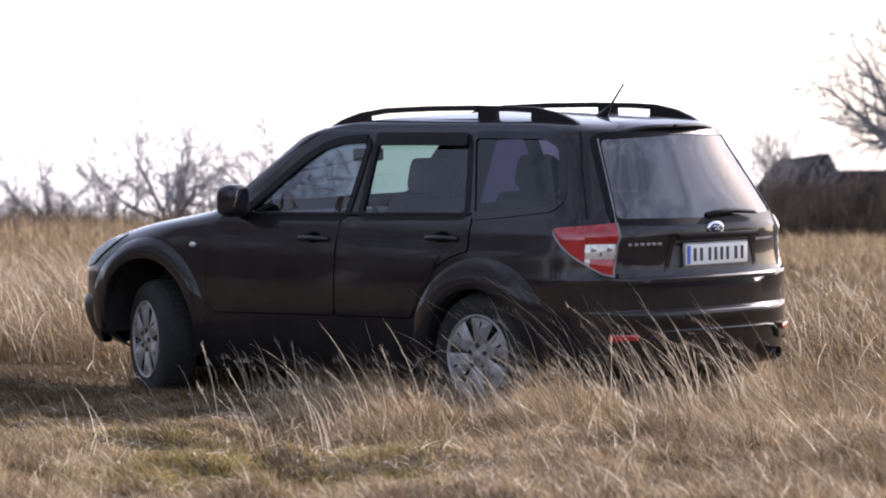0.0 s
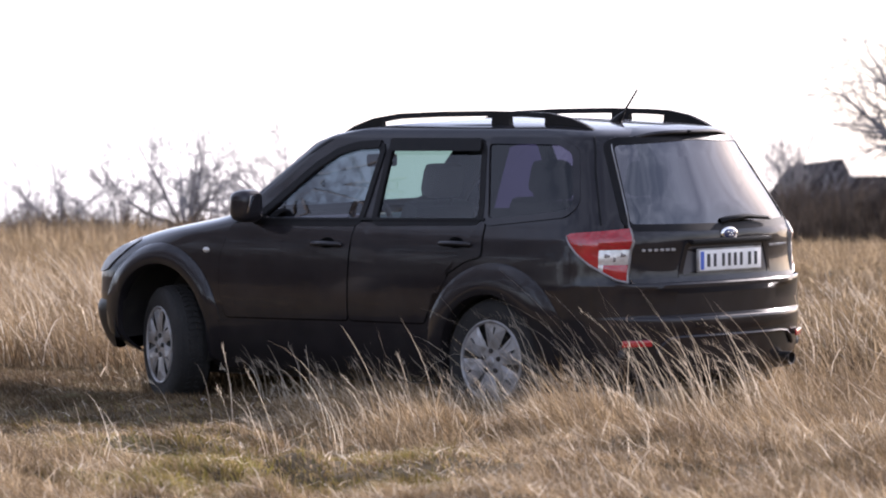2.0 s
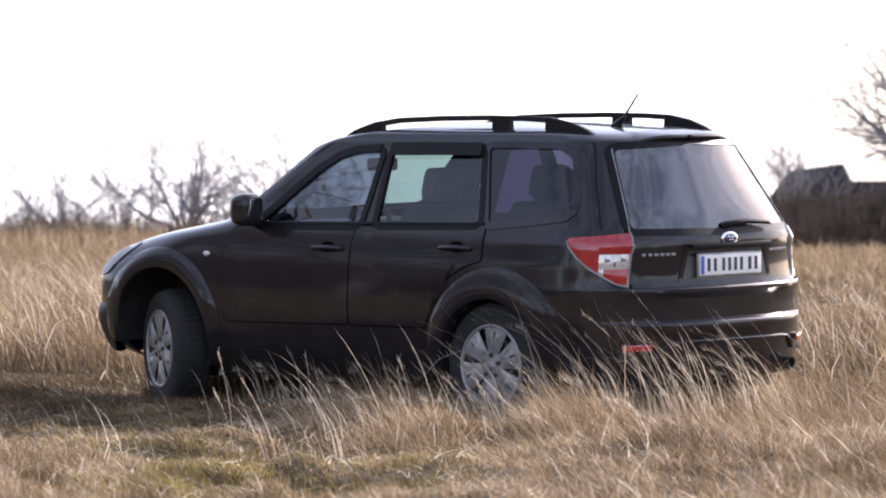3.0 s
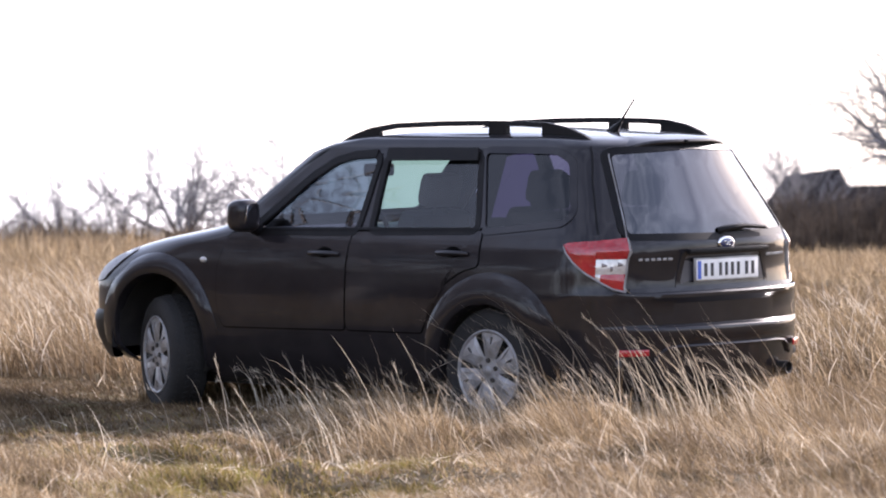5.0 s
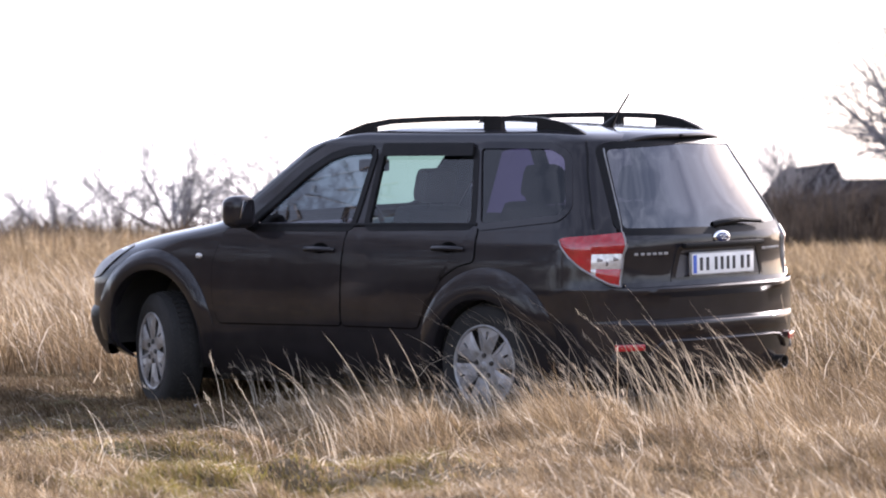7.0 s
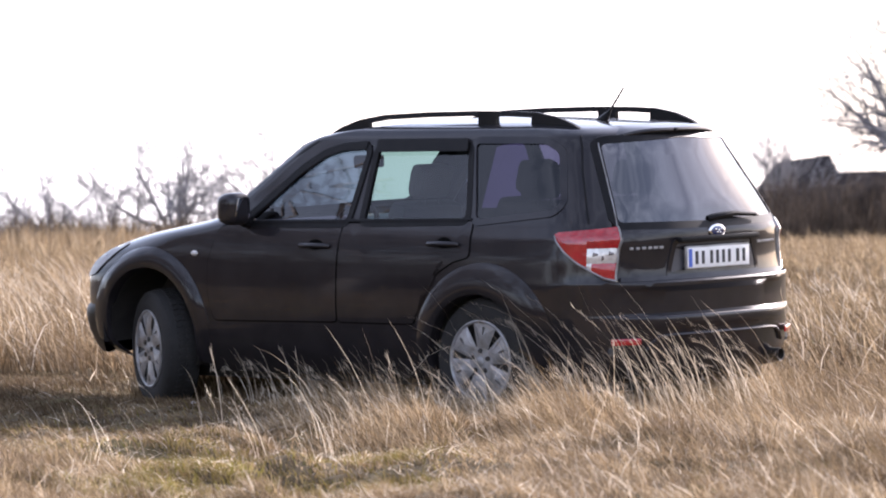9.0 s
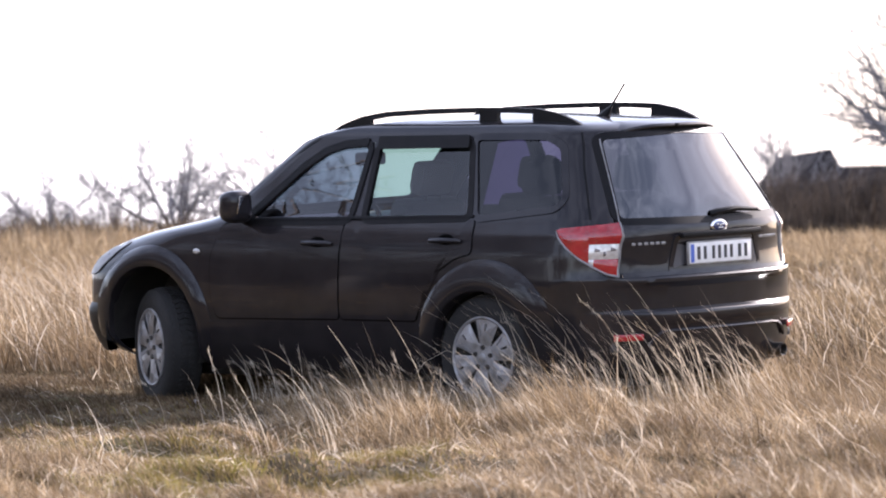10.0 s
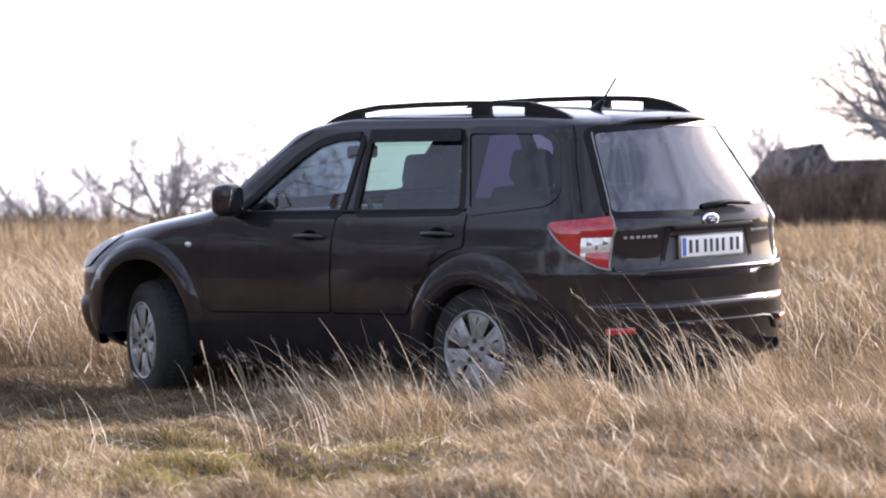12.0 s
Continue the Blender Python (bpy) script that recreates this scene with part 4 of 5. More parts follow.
def rear_bumper(car):
    """The deep bumper: a loading ledge, a hollow band, a rounded roll and a recessed lower panel."""
    bm = bmesh.new()
    prof = [(0.772, -0.01), (0.770, 0.030), (0.760, 0.040), (0.742, 0.040), (0.728, 0.022), (0.710, 0.006), (0.640, 0.004), (0.600, 0.004), (0.596, 0.004), (0.591, 0.010), (0.587, 0.046), (0.580, 0.054), (0.570, 0.057), (0.540, 0.056), (0.515, 0.040), (0.500, 0.032), (0.40, 0.028), (0.32, 0.018), (0.262, 0.0), (0.255, -0.08)]
    n = 96
    def relief(a, o):
        # the ledge and roll die away round the corners
        f = 0.95 * float(smooth01((abs(a) - 0.40) / 0.62))
        return o * (1 - f) + 0.012 * f
    angles = [math.pi * (i / n - 0.5) for i in range(n + 1)]
    rows = [[bm.verts.new(bumper_point(a, z, relief(a, o))) for a in angles] for z, o in prof]
    for a, b in zip(rows, rows[1:]):
        for i in range(n):
            bm.faces.new((a[i], a[i + 1], b[i + 1], b[i]))
    bmesh.ops.recalc_face_normals(bm, faces=bm.faces[:])
    b = part("rear_bumper", bm, PAINT, car, "black rear bumper with a loading ledge and rounded roll")
    bm = bmesh.new()
    path = [(-0.62, 0.40), (-0.57, 0.44), (-0.50, 0.470)] + [(-0.50 + k / 10, 0.476) for k in range(1, 10)] + [(0.50, 0.470), (0.57, 0.44), (0.62, 0.40)]
    tube(bm, [bumper_point(a, z, 0.034) for a, z in path], 0.009, 6)
    part("lower_panel_edge", bm, PAINT, b, "raised edge of the lower panel")
    for s in (1, -1):
        bm = bmesh.new()
        block(bm, (0.012, 0.17, 0.036), (0, 0, 0), 0.006)
        p = bumper_point(s * 0.80, 0.452, 0.034)
        bmesh.ops.transform(bm, matrix=Matrix.Translation(p) @ Matrix.Rotation(radians(-s * 30), 4, "Z"), verts=bm.verts[:])
        part("reflector", bm, RED, b, "slim red bumper reflector")
    return b


def front_bumper(car):
    """The chin of the front bumper: a rounded roll that swells round the corner and tucks under."""
    bm = bmesh.new()
    prof = [(0.590, -0.01), (0.578, 0.012), (0.555, 0.034), (0.520, 0.048), (0.470, 0.050), (0.425, 0.040), (0.380, 0.018), (0.340, -0.010), (0.305, -0.045), (0.300, -0.14)]
    rows = []
    for z, o in prof:
        row = []
        w, xf, rf = float(half_width(max(z, 0.4))), float(front_x(max(z, 0.46))), float(front_len(z))
        for i in range(65):
            th = radians(-68 + 136 * i / 64)
            e = 2 / N_FRONT
            y = w * abs(math.sin(th)) ** e * (1 if th > 0 else -1)
            x = xf - rf * (1 - math.cos(th) ** e)
            f = 1 - 0.6 * float(smooth01((abs(th) - 0.95) / 0.25))
            row.append(bm.verts.new((x + math.cos(th) * o * f, y + math.sin(th) * o * 0.6 * f, z)))
        rows.append(row)
    for a, b in zip(rows, rows[1:]):
        for i in range(64):
            bm.faces.new((a[i], a[i + 1], b[i + 1], b[i]))
    bmesh.ops.recalc_face_normals(bm, faces=bm.faces[:])
    return part("front_bumper", bm, BLACK, car, "dark rounded chin of the front bumper")


def number_plate(car, x, z, nose=False):
    p = new("number_plate")
    p.parent = car
    p.matrix_basis = pose(x, 0, z, 0, 0, 0)
    p["label"] = "white number plate with dark bars and a blue end band"
    bm = bmesh.new()
    block(bm, (0.012, 0.535, 0.128), (0.004, 0, 0), 0.004)
    part("plate_holder", bm, SILVER, p, "pale plate frame")
    bm = bmesh.new()
    block(bm, (0.006, 0.515, 0.110), (-0.006, 0, 0), 0.002)
    part("plate", bm, PLATE, p)
    bm = bmesh.new()
    block(bm, (0.003, 0.026, 0.098), (-0.011, 0.238, 0), 0)
    part("blue_band", bm, BLUE, p, smooth=False)
    for yy, w in ((0.185, 0.045), (0.132, 0.042), (0.062, 0.040), (0.012, 0.040), (-0.038, 0.040), (-0.088, 0.040), (-0.158, 0.045), (-0.210, 0.042)):
        bm = bmesh.new()
        block(bm, (0.003, w * 0.52, 0.070), (-0.0105, yy, 0), 0.0)
        part("bar", bm, INK, p, smooth=False)
    return p


def build_car():
    car = new("suv_car")
    tagged(car, "black estate-shaped off-roader parked in dry grass with its front wheels steered", "car")
    car.matrix_world = pose(-0.00027, 0.00028, 0.02078, -1.55725, -1.47338, 0.02003)
    body_shell(car)
    # wheels
    make_wheel(car, 0.0, 0.752, 0, 20)
    make_wheel(car, 2.615, 0.742, -24, 35)
    make_wheel(car, 0.0, -0.752, 180, 5)
    make_wheel(car, 2.615, -0.742, 156, 35)
    for (ax, az, r), width in zip(ARCHES, (0.165, 0.115)):
        for s in (1, -1):
            arch_flare(car, ax, az, r, s, width)
            wheel_well(car, ax, az, r, s)
    # doors and windows on both sides
    front = [(2.10, 0.86), (2.02, 1.055), (1.86, 1.07), (1.045, 1.078), (1.065, 0.90), (1.075, 0.53), (2.06, 0.52), (2.10, 0.66)]
    rear = [(1.035, 1.078), (0.058, 1.098), (0.052, 0.905), (0.17, 0.88), (0.30, 0.81), (0.41, 0.70), (0.48, 0.53), (1.063, 0.53), (1.053, 0.90)]
    for where in ("side", "other"):
        door(car, "front_door", front, where, (1.235, 0.955), "black front door")
        door(car, "rear_door", rear, where, (0.245, 0.975), "black rear door")
        window(car, "front_window", WIN_FRONT, where, FILM, 0.034)
        window(car, "rear_window", WIN_REAR, where, GLASS, 0.034)
        window(car, "quarter_window", WIN_QUARTER, where, TINT, 0.033)
        s = 1 if where == "side" else -1
        # wind deflectors over the door windows
        patch("wind_deflector", rounded([(0.935, 1.545), (0.245, 1.548), (0.225, 1.478), (0.925, 1.472)], 0.015, 3), where, BLACK, car, 0.028, 0.012, 0.06, "smoked wind deflector")
        patch("wind_deflector", rounded([(1.86, 1.10), (1.49, 1.405), (1.34, 1.49), (1.2, 1.525), (1.02, 1.535), (1.02, 1.492), (1.20, 1.480), (1.325, 1.447), (1.468, 1.362), (1.82, 1.075)], 0.01, 2), where, BLACK, car, 0.014, 0.01, 0.06, "smoked wind deflector")
        # sill cladding
        patch("sill_trim", rounded([(2.17, 0.50), (0.42, 0.50), (0.40, 0.225), (2.19, 0.225)], 0.02, 3), where, PAINT, car, 0.009, 0.03, 0.08, "black sill trim under the doors")
        # side marker lamp
        bm = bmesh.new()
        bmesh.ops.create_uvsphere(bm, u_segments=16, v_segments=8, radius=1, matrix=Matrix.Translation((2.215, s * (float(side_y(2.215, 0.90)) + 0.002), 0.90)) @ Matrix.Diagonal((0.028, 0.012, 0.017, 1)))
        part("side_marker", bm, CLEAR, car, "small clear oval side marker lamp")
        mirror(car, s)
        roof_rail(car, s)
        wrap_lamp(car, s)
        # headlamp
        patch("headlamp", rounded([(2.86, 0.945), (2.96, 0.958), (3.10, 0.935), (3.22, 0.885), (3.33, 0.80), (3.26, 0.745), (3.12, 0.765), (2.98, 0.86)], 0.02, 3), where, HEADLENS, car, 0.010, 0.03, 0.05, "smoky clear headlamp lens")
        # belt seal
        patch("belt_seal", [(1.84, 1.078), (0.07, 1.103), (0.07, 1.115), (1.83, 1.092)], where, BLACK, car, 0.014, 0.02, 0.1, "black window seal")
        # shut line of the rear quarter and tailgate
        patch("tailgate_seam", [(-0.497, 1.555), (-0.506, 1.555), (-0.587, 1.365), (-0.727, 1.088), (-0.718, 1.088), (-0.578, 1.365)], where, BLACK, car, 0.003, 0.01, 0.05)
    window(car, "windscreen", WIN_WIND, "nose", SCREEN, 0.036)
    # tailgate
    gate = patch("tailgate", rounded([(0.645, 1.065), (-0.645, 1.065), (-0.68, 0.78), (0.68, 0.78)], 0.02, 3), "tail", PAINT, car, 0.008, 0.02, 0.06, "black tailgate with a recessed plate panel")
    window(car, "tailgate_window", WIN_TAIL, "tail", REARG, 0.034)
    for s in (1, -1):
        patch("tailgate_pillar_trim", [(s * 0.654, 1.07), (s * 0.516, 1.515), (s * 0.5185, 1.515), (s * 0.6565, 1.07)], "tail", SILVER, gate, 0.014, 0.01, 0.06, "bright edge of the tailgate window")
    # plate recess
    ring("plate_recess", rounded([(0.31, 0.965), (-0.31, 0.965), (-0.36, 0.80), (0.36, 0.80)], 0.02), rounded([(0.34, 0.985), (-0.34, 0.985), (-0.39, 0.79), (0.39, 0.79)], 0.02), "tail", PAINT, gate, 0.014, 0.012, "raised edge of the plate recess")
    # the panel's sky reflection is put into its lighter colour
    patch("plate_panel", rounded([(0.31, 0.963), (-0.31, 0.963), (-0.36, 0.80), (0.36, 0.80)], 0.02), "tail", SKY_GREY, gate, 0.010, 0.006, 0.1, "panel behind the plate, coloured grey for the sky sheen on it")
    bm = bmesh.new()
    block(bm, (0.035, 0.66, 0.030), (rear_x(0.985) - 0.020, 0, 0.985), 0.01)
    part("tailgate_grip", bm, BLACK, gate, "dark grip bar above the plate")
    patch("gate_lower_edge", [(0.67, 0.795), (-0.67, 0.795), (-0.675, 0.772), (0.675, 0.772)], "tail", PAINT, gate, 0.022, 0.02, 0.06, "folded lower edge catching light")
    number_plate(car, -0.978, 0.882)
    # oval emblem as a plain shape
    bm = bmesh.new()
    bmesh.ops.create_uvsphere(bm, u_segments=28, v_segments=12, radius=1, matrix=Matrix.Translation((-0.978, 0, 1.022)) @ Matrix.Diagonal((0.010, 0.070, 0.037, 1)))
    emb = part("emblem", bm, CHROME, car, "plain chrome oval emblem with a dark field")
    bm = bmesh.new()
    bmesh.ops.create_uvsphere(bm, u_segments=28, v_segments=12, radius=1, matrix=Matrix.Translation((-0.985, 0, 1.022)) @ Matrix.Diagonal((0.007, 0.054, 0.025, 1)))
    part("emblem_field", bm, BLUE_DARK, emb)
    for k, (yy, zz) in enumerate(((0.025, 1.03), (0.0, 1.024), (-0.02, 1.03), (-0.01, 1.012), (0.012, 1.013))):
        bm = bmesh.new()
        block(bm, (0.005, 0.014, 0.007), (-0.992, yy, zz), 0.002)
        part("emblem_mark", bm, CHROME, emb)
    # badges as plain bars
    for k in range(6):
        yy = 0.595 - 0.036 * k
        bm = bmesh.new()
        block(bm, (0.006, 0.033, 0.015), (float(tail_x(yy, 0.948)) - 0.011, yy, 0.948), 0.003)
        part("badge_bar", bm, SILVER, gate, "small chrome bar")
    for k in range(5):
        yy = -0.40 - 0.042 * k
        bm = bmesh.new()
        block(bm, (0.006, 0.033, 0.015), (float(tail_x(yy, 0.945)) - 0.011, yy, 0.945), 0.003)
        part("badge_bar", bm, SILVER, gate, "small chrome bar")
    # roof spoiler lip and stop lamp
    bm = bmesh.new()
    rows = []
    for i in range(33):
        y = -0.49 + 0.98 * i / 32
        k = abs(y) / 0.49
        fall = 0.070 * k ** 4
        o = 0.020 * (1 - 0.85 * k ** 3)
        z = 1.582 - fall
        x = float(tail_x(y, 1.555))
        rows.append([bm.verts.new(p) for p in ((x + 0.16, y * 0.99, z + 0.026), (x + 0.02, y, z + 0.012), (x - o * 0.7, y, z + 0.002), (x - o, y, z - 0.009), (x - o * 0.8, y, z - 0.018), (x + 0.05, y * 0.98, z - 0.024))])
    for a, b in zip(rows, rows[1:]):
        for j in range(5):
            bm.faces.new((a[j], a[j + 1], b[j + 1], b[j]))
    bmesh.ops.recalc_face_normals(bm, faces=bm.faces[:])
    sp = part("roof_spoiler", bm, PAINT, car, "small black roof spoiler")
    bm = bmesh.new()
    block(bm, (0.014, 0.024, 0.018), (float(tail_x(0, 1.555)) - 0.022, 0.02, 1.574), 0.005)
    part("washer_nozzle", bm, BLACK, sp)
    # wiper
    bm = bmesh.new()
    tube(bm, [(-0.945, 0.03, 1.085), (-0.968, 0.0, 1.098), (-0.972, -0.15, 1.112), (-0.955, -0.36, 1.098)], [0.022, 0.018, 0.013, 0.007], 8)
    tube(bm, [(-0.955, -0.02, 1.090), (-0.955, -0.18, 1.100), (-0.945, -0.39, 1.090)], 0.007, 6)
    part("rear_wiper", bm, BLACK, car, "black rear wiper arm and blade")
    rear_bumper(car)
    front_bumper(car)
    # exhaust
    bm = bmesh.new()
    rows = lathe(bm, [(0.029, 0.06), (0.030, 0.10), (0.035, 0.102), (0.037, 0.09), (0.037, -0.25), (0.029, -0.25), (0.029, 0.06)], 24)
    bmesh.ops.transform(bm, matrix=Matrix.Translation((-0.905, -0.480, 0.318)) @ Matrix.Rotation(radians(96), 4, "Z"), verts=bm.verts[:])
    part("exhaust_pipe", bm, STEEL, car, "round steel exhaust tip")
    # aerial
    a = new("aerial")
    a.parent = car
    bm = bmesh.new()
    tube(bm, [(-0.160, 0.0, 1.615), (-0.200, 0.0, 1.655), (-0.225, 0, 1.678)], [0.035, 0.018, 0.008], 10)
    part("aerial_foot", bm, BLACK, a)
    bm = bmesh.new()
    tube(bm, [(-0.215, 0.0, 1.668), (-0.325, 0.0, 1.803)], [0.007, 0.0055], 6)
    part("aerial_rod", bm, BLACK, a, "short slanted rod")
    # cabin
    for x, y in ((1.19, 0.37), (1.05, -0.37)):
        seat(car, x, y, 0.50)
    seat(car, 0.33, 0.0, 1.30)
    for s in (1, -1):
        bm = bmesh.new()
        block(bm, (0.09, 0.03, 0.44), (0.15, s * 0.665, 1.30), 0.01, Matrix.Rotation(radians(s * 22), 4, "X"))
        part("pillar_lining", bm, CABIN, car, "dark lining of the pillar behind the rear door")
    bm = bmesh.new()
    block(bm, (0.42, 1.42, 0.32), (1.83, 0, 0.92), 0.07)
    part("dashboard", bm, CABIN, car, "dark plastic dashboard")
    bm = bmesh.new()
    pts = [(1.42 - 0.06 * math.sin(a), 0.37 + 0.185 * math.cos(a), 1.00 + 0.175 * math.sin(a)) for a in (2 * math.pi * k / 28 for k in range(29))]
    tube(bm, pts, 0.016, 8)
    tube(bm, [(1.42, 0.19, 1.0), (1.44, 0.37, 0.99), (1.42, 0.55, 1.0)], [0.018, 0.05, 0.018], 8)
    tube(bm, [(1.44, 0.37, 0.99), (1.72, 0.37, 0.90)], 0.03, 8)
    part("steering_wheel", bm, CABIN, car, "dark steering wheel")
    bm = bmesh.new()
    block(bm, (0.03, 0.24, 0.075), (1.60, 0.05, 1.40), 0.02)
    part("inner_mirror", bm, CABIN, car)
    bm = bmesh.new()
    block(bm, (3.5, 1.5, 0.05), (0.9, 0, 0.40), 0.02)
    part("cabin_floor", bm, CABIN, car)
    bm = bmesh.new()
    block(bm, (3.6, 1.30, 0.17), (1.05, 0, 0.255), 0.04)
    part("underbody", bm, DUSTY_HAZED, car, "dark underside")
    bm = bmesh.new()
    block(bm, (0.03, 1.35, 0.5), (-0.42, 0, 0.66), 0.01)
    part("load_cover", bm, CABIN, car)
    # front end: bonnet shut line, grille and lower intake, front plate
    bm = bmesh.new()
    for zz in (0.66, 0.70, 0.74, 0.78):
        block(bm, (0.05, 0.86, 0.014), (float(front_x(zz)) - 0.005, 0, zz), 0.004)
    part("grille", bm, CHROME, car, "bright grille bars")
    patch("lower_intake", rounded([(0.45, 0.50), (-0.45, 0.50), (-0.40, 0.36), (0.40, 0.36)], 0.03), "nose", BLACK, car, 0.006, 0.02, 0.1)
    return car


# black of the shut lines, and of the painted shade in the handle cups
GAP = material("dark_gap_and_cup_shade", (0.002, 0.002, 0.002), 0.9, spec=0.05)
BLUE_DARK = material("emblem_blue", (0.02, 0.03, 0.10), 0.2, 0.0, 1.0)
car = build_car()


# ---- trees, shrubs and the barn ----
def grow_tree(seed, height, spread=0.55, depth=5, trunk_r=0.12, trunk_h=0.25, up=0.35, lean=(0, 0), kids=(3, 4), wob=0.10, first=1.7):
    """Points of a bare tree: the trunk and the branches, each as lists of tapered segments."""
    rng = random.Random(seed)
    trunk, twigs = [], []

    def limb(p, d, length, r, level):
        segs = 4 if level < 3 else 3
        pts, rad = [p.copy()], [r]
        q = p.copy()
        for i in range(segs):
            d = (d + Vector((rng.gauss(0, 1), rng.gauss(0, 1), rng.gauss(0, 0.7))) * wob + Vector((0, 0, up * 0.10))).normalized()
            q = q + d * (length / segs)
            pts.append(q.copy())
            rad.append(r * (1 - 0.55 * (i + 1) / segs))
        (trunk if level == 0 else twigs).append((pts, rad))
        if level >= depth:
            return
        n = rng.randint(*kids) + (1 if level == 0 else 0)
        for k in range(n):
            i = rng.randint(1, segs) if level else segs - (k % 3)
            side = Vector((rng.gauss(0, 1), rng.gauss(0, 1), rng.gauss(0, 0.4)))
            side = (side - d * side.dot(d)).normalized()
            nd = (d * (1 - spread * 0.6) + side * spread * rng.uniform(0.7, 1.4) + Vector((0, 0, up * 0.4))).normalized()
            limb(pts[i], nd, length * rng.uniform(0.58, 0.88) * (first if level == 0 else 1), rad[i] * rng.uniform(0.5, 0.75), level + 1)

    limb(Vector((0, 0, 0)), Vector((lean[0], lean[1], 1)).normalized(), height * trunk_h, trunk_r, 0)
    return trunk, twigs


def fan_tree(seed, height, trunk_h=0.12, trunk_r=0.13, stems=6, wide=62, droop=0.0, gnarl=0.065):
    """Points of an old bare fruit tree: a short trunk and long straight limbs that fan out, with twigs along them."""
    rng = random.Random(seed)
    trunk, twigs = [], []

    def shoot(p, d, length, r, level, down):
        n = 6 if level < 2 else 4
        pts, rad = [p.copy()], [r]
        q = p.copy()
        for i in range(n):
            d = (d + Vector((rng.gauss(0, 1), rng.gauss(0, 1), rng.gauss(0, 1))) * gnarl + Vector((0, 0, 0.03 - down * (i + 1) / n * 0.12))).normalized()
            q = q + d * (length / n)
            pts.append(q.copy())
            rad.append(r * (1 - 0.75 * (i + 1) / n))
        twigs.append((pts, rad))
        if level == 3:
            return
        for i in range(1, n + 1):
            for _ in range(2 if level < 2 else 1):
                if rng.random() < (0.12 if level == 0 else 0.5):
                    continue
                side = Vector((rng.gauss(0, 1), rng.gauss(0, 1), rng.gauss(0, 0.8)))
                side = (side - d * side.dot(d)).normalized()
                a = radians(rng.uniform(22, 52))
                shoot(pts[i], (d * math.cos(a) + side * math.sin(a)).normalized(), length * rng.uniform(0.30, 0.62) * (1.15 - 0.45 * i / n), rad[i] * 0.55, level + 1, down)

    top = Vector((rng.gauss(0, 0.03), rng.gauss(0, 0.03), 1)) * height * trunk_h
    trunk.append(([Vector((0, 0, 0)), top * 0.5, top], [trunk_r * 1.25, trunk_r, trunk_r * 0.9]))
    stems += 1
    for k in range(stems):
        az = 2 * math.pi * (k + rng.uniform(-0.3, 0.3)) / stems
        tilt = radians(wide * (0.25 + 0.75 * ((k * 0.618) % 1.0)))
        d = Vector((math.cos(az) * math.sin(tilt), math.sin(az) * math.sin(tilt), math.cos(tilt)))
        shoot(top * rng.uniform(0.8, 1.0), d, height * (1 - trunk_h) * rng.uniform(0.68, 0.95), trunk_r * 0.55, 0, droop)
    return trunk, twigs


def limbs_mesh(name, limbs, mat, parent, thin):
    verts, tris = [], []
    base = 0
    for pts, rad in limbs:
        s = 6 if rad[0] > 0.05 else 3
        n = len(pts)
        for i, p in enumerate(pts):
            d = (pts[min(i + 1, n - 1)] - pts[max(i - 1, 0)]).normalized()
            a = d.orthogonal().normalized()
            b = d.cross(a)
            r = max(rad[i], thin)
            for k in range(s):
                th = 2 * math.pi * k / s
                verts.append(tuple(p + (a * math.cos(th) + b * math.sin(th)) * r))
        for i in range(n - 1):
            for k in range(s):
                a0, a1 = base + i * s + k, base + i * s + (k + 1) % s
                tris += [(a0, a1, a1 + s), (a0, a1 + s, a0 + s)]
        base += n * s
    return tris_object(name, np.array(verts), [mat], np.array(tris), parent=parent)


def tree(u, v, seed, height, label, thin=0.01, category="tree", name="bare_tree", grow=grow_tree, twig=None, **kw):
    t = new(name)
    tagged(t, label, category)
    tr, tw = grow(seed, height, **kw)
    top = max(p.z for pts, _ in tr + tw for p in pts)
    k = height / top
    for pts, rad in tr + tw:
        for i in range(len(pts)):
            pts[i] = pts[i] * k
    limbs_mesh("trunk", tr, BARK, t, thin)
    limbs_mesh("crown", tw, twig or HAZED_TWIG, t, thin)
    t.location = field(u, v, float(land(u, v)) - 0.05)
    t.rotation_euler = (0, 0, seed * 1.7)
    return t


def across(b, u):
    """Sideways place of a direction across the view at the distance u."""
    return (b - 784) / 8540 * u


BT = "bare leafless grey-brown tree on the field's far edge"
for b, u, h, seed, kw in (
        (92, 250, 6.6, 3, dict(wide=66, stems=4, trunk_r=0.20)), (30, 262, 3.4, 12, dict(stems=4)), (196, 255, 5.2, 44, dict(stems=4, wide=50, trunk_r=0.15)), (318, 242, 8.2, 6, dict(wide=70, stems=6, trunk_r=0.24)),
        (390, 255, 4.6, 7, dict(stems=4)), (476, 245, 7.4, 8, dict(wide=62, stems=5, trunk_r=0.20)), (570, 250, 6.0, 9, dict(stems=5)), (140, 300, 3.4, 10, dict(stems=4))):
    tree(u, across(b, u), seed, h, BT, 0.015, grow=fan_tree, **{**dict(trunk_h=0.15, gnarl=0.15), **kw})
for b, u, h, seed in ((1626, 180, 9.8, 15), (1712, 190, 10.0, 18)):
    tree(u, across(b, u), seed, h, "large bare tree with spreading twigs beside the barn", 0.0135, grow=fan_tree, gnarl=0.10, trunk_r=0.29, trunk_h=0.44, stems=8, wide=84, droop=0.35)
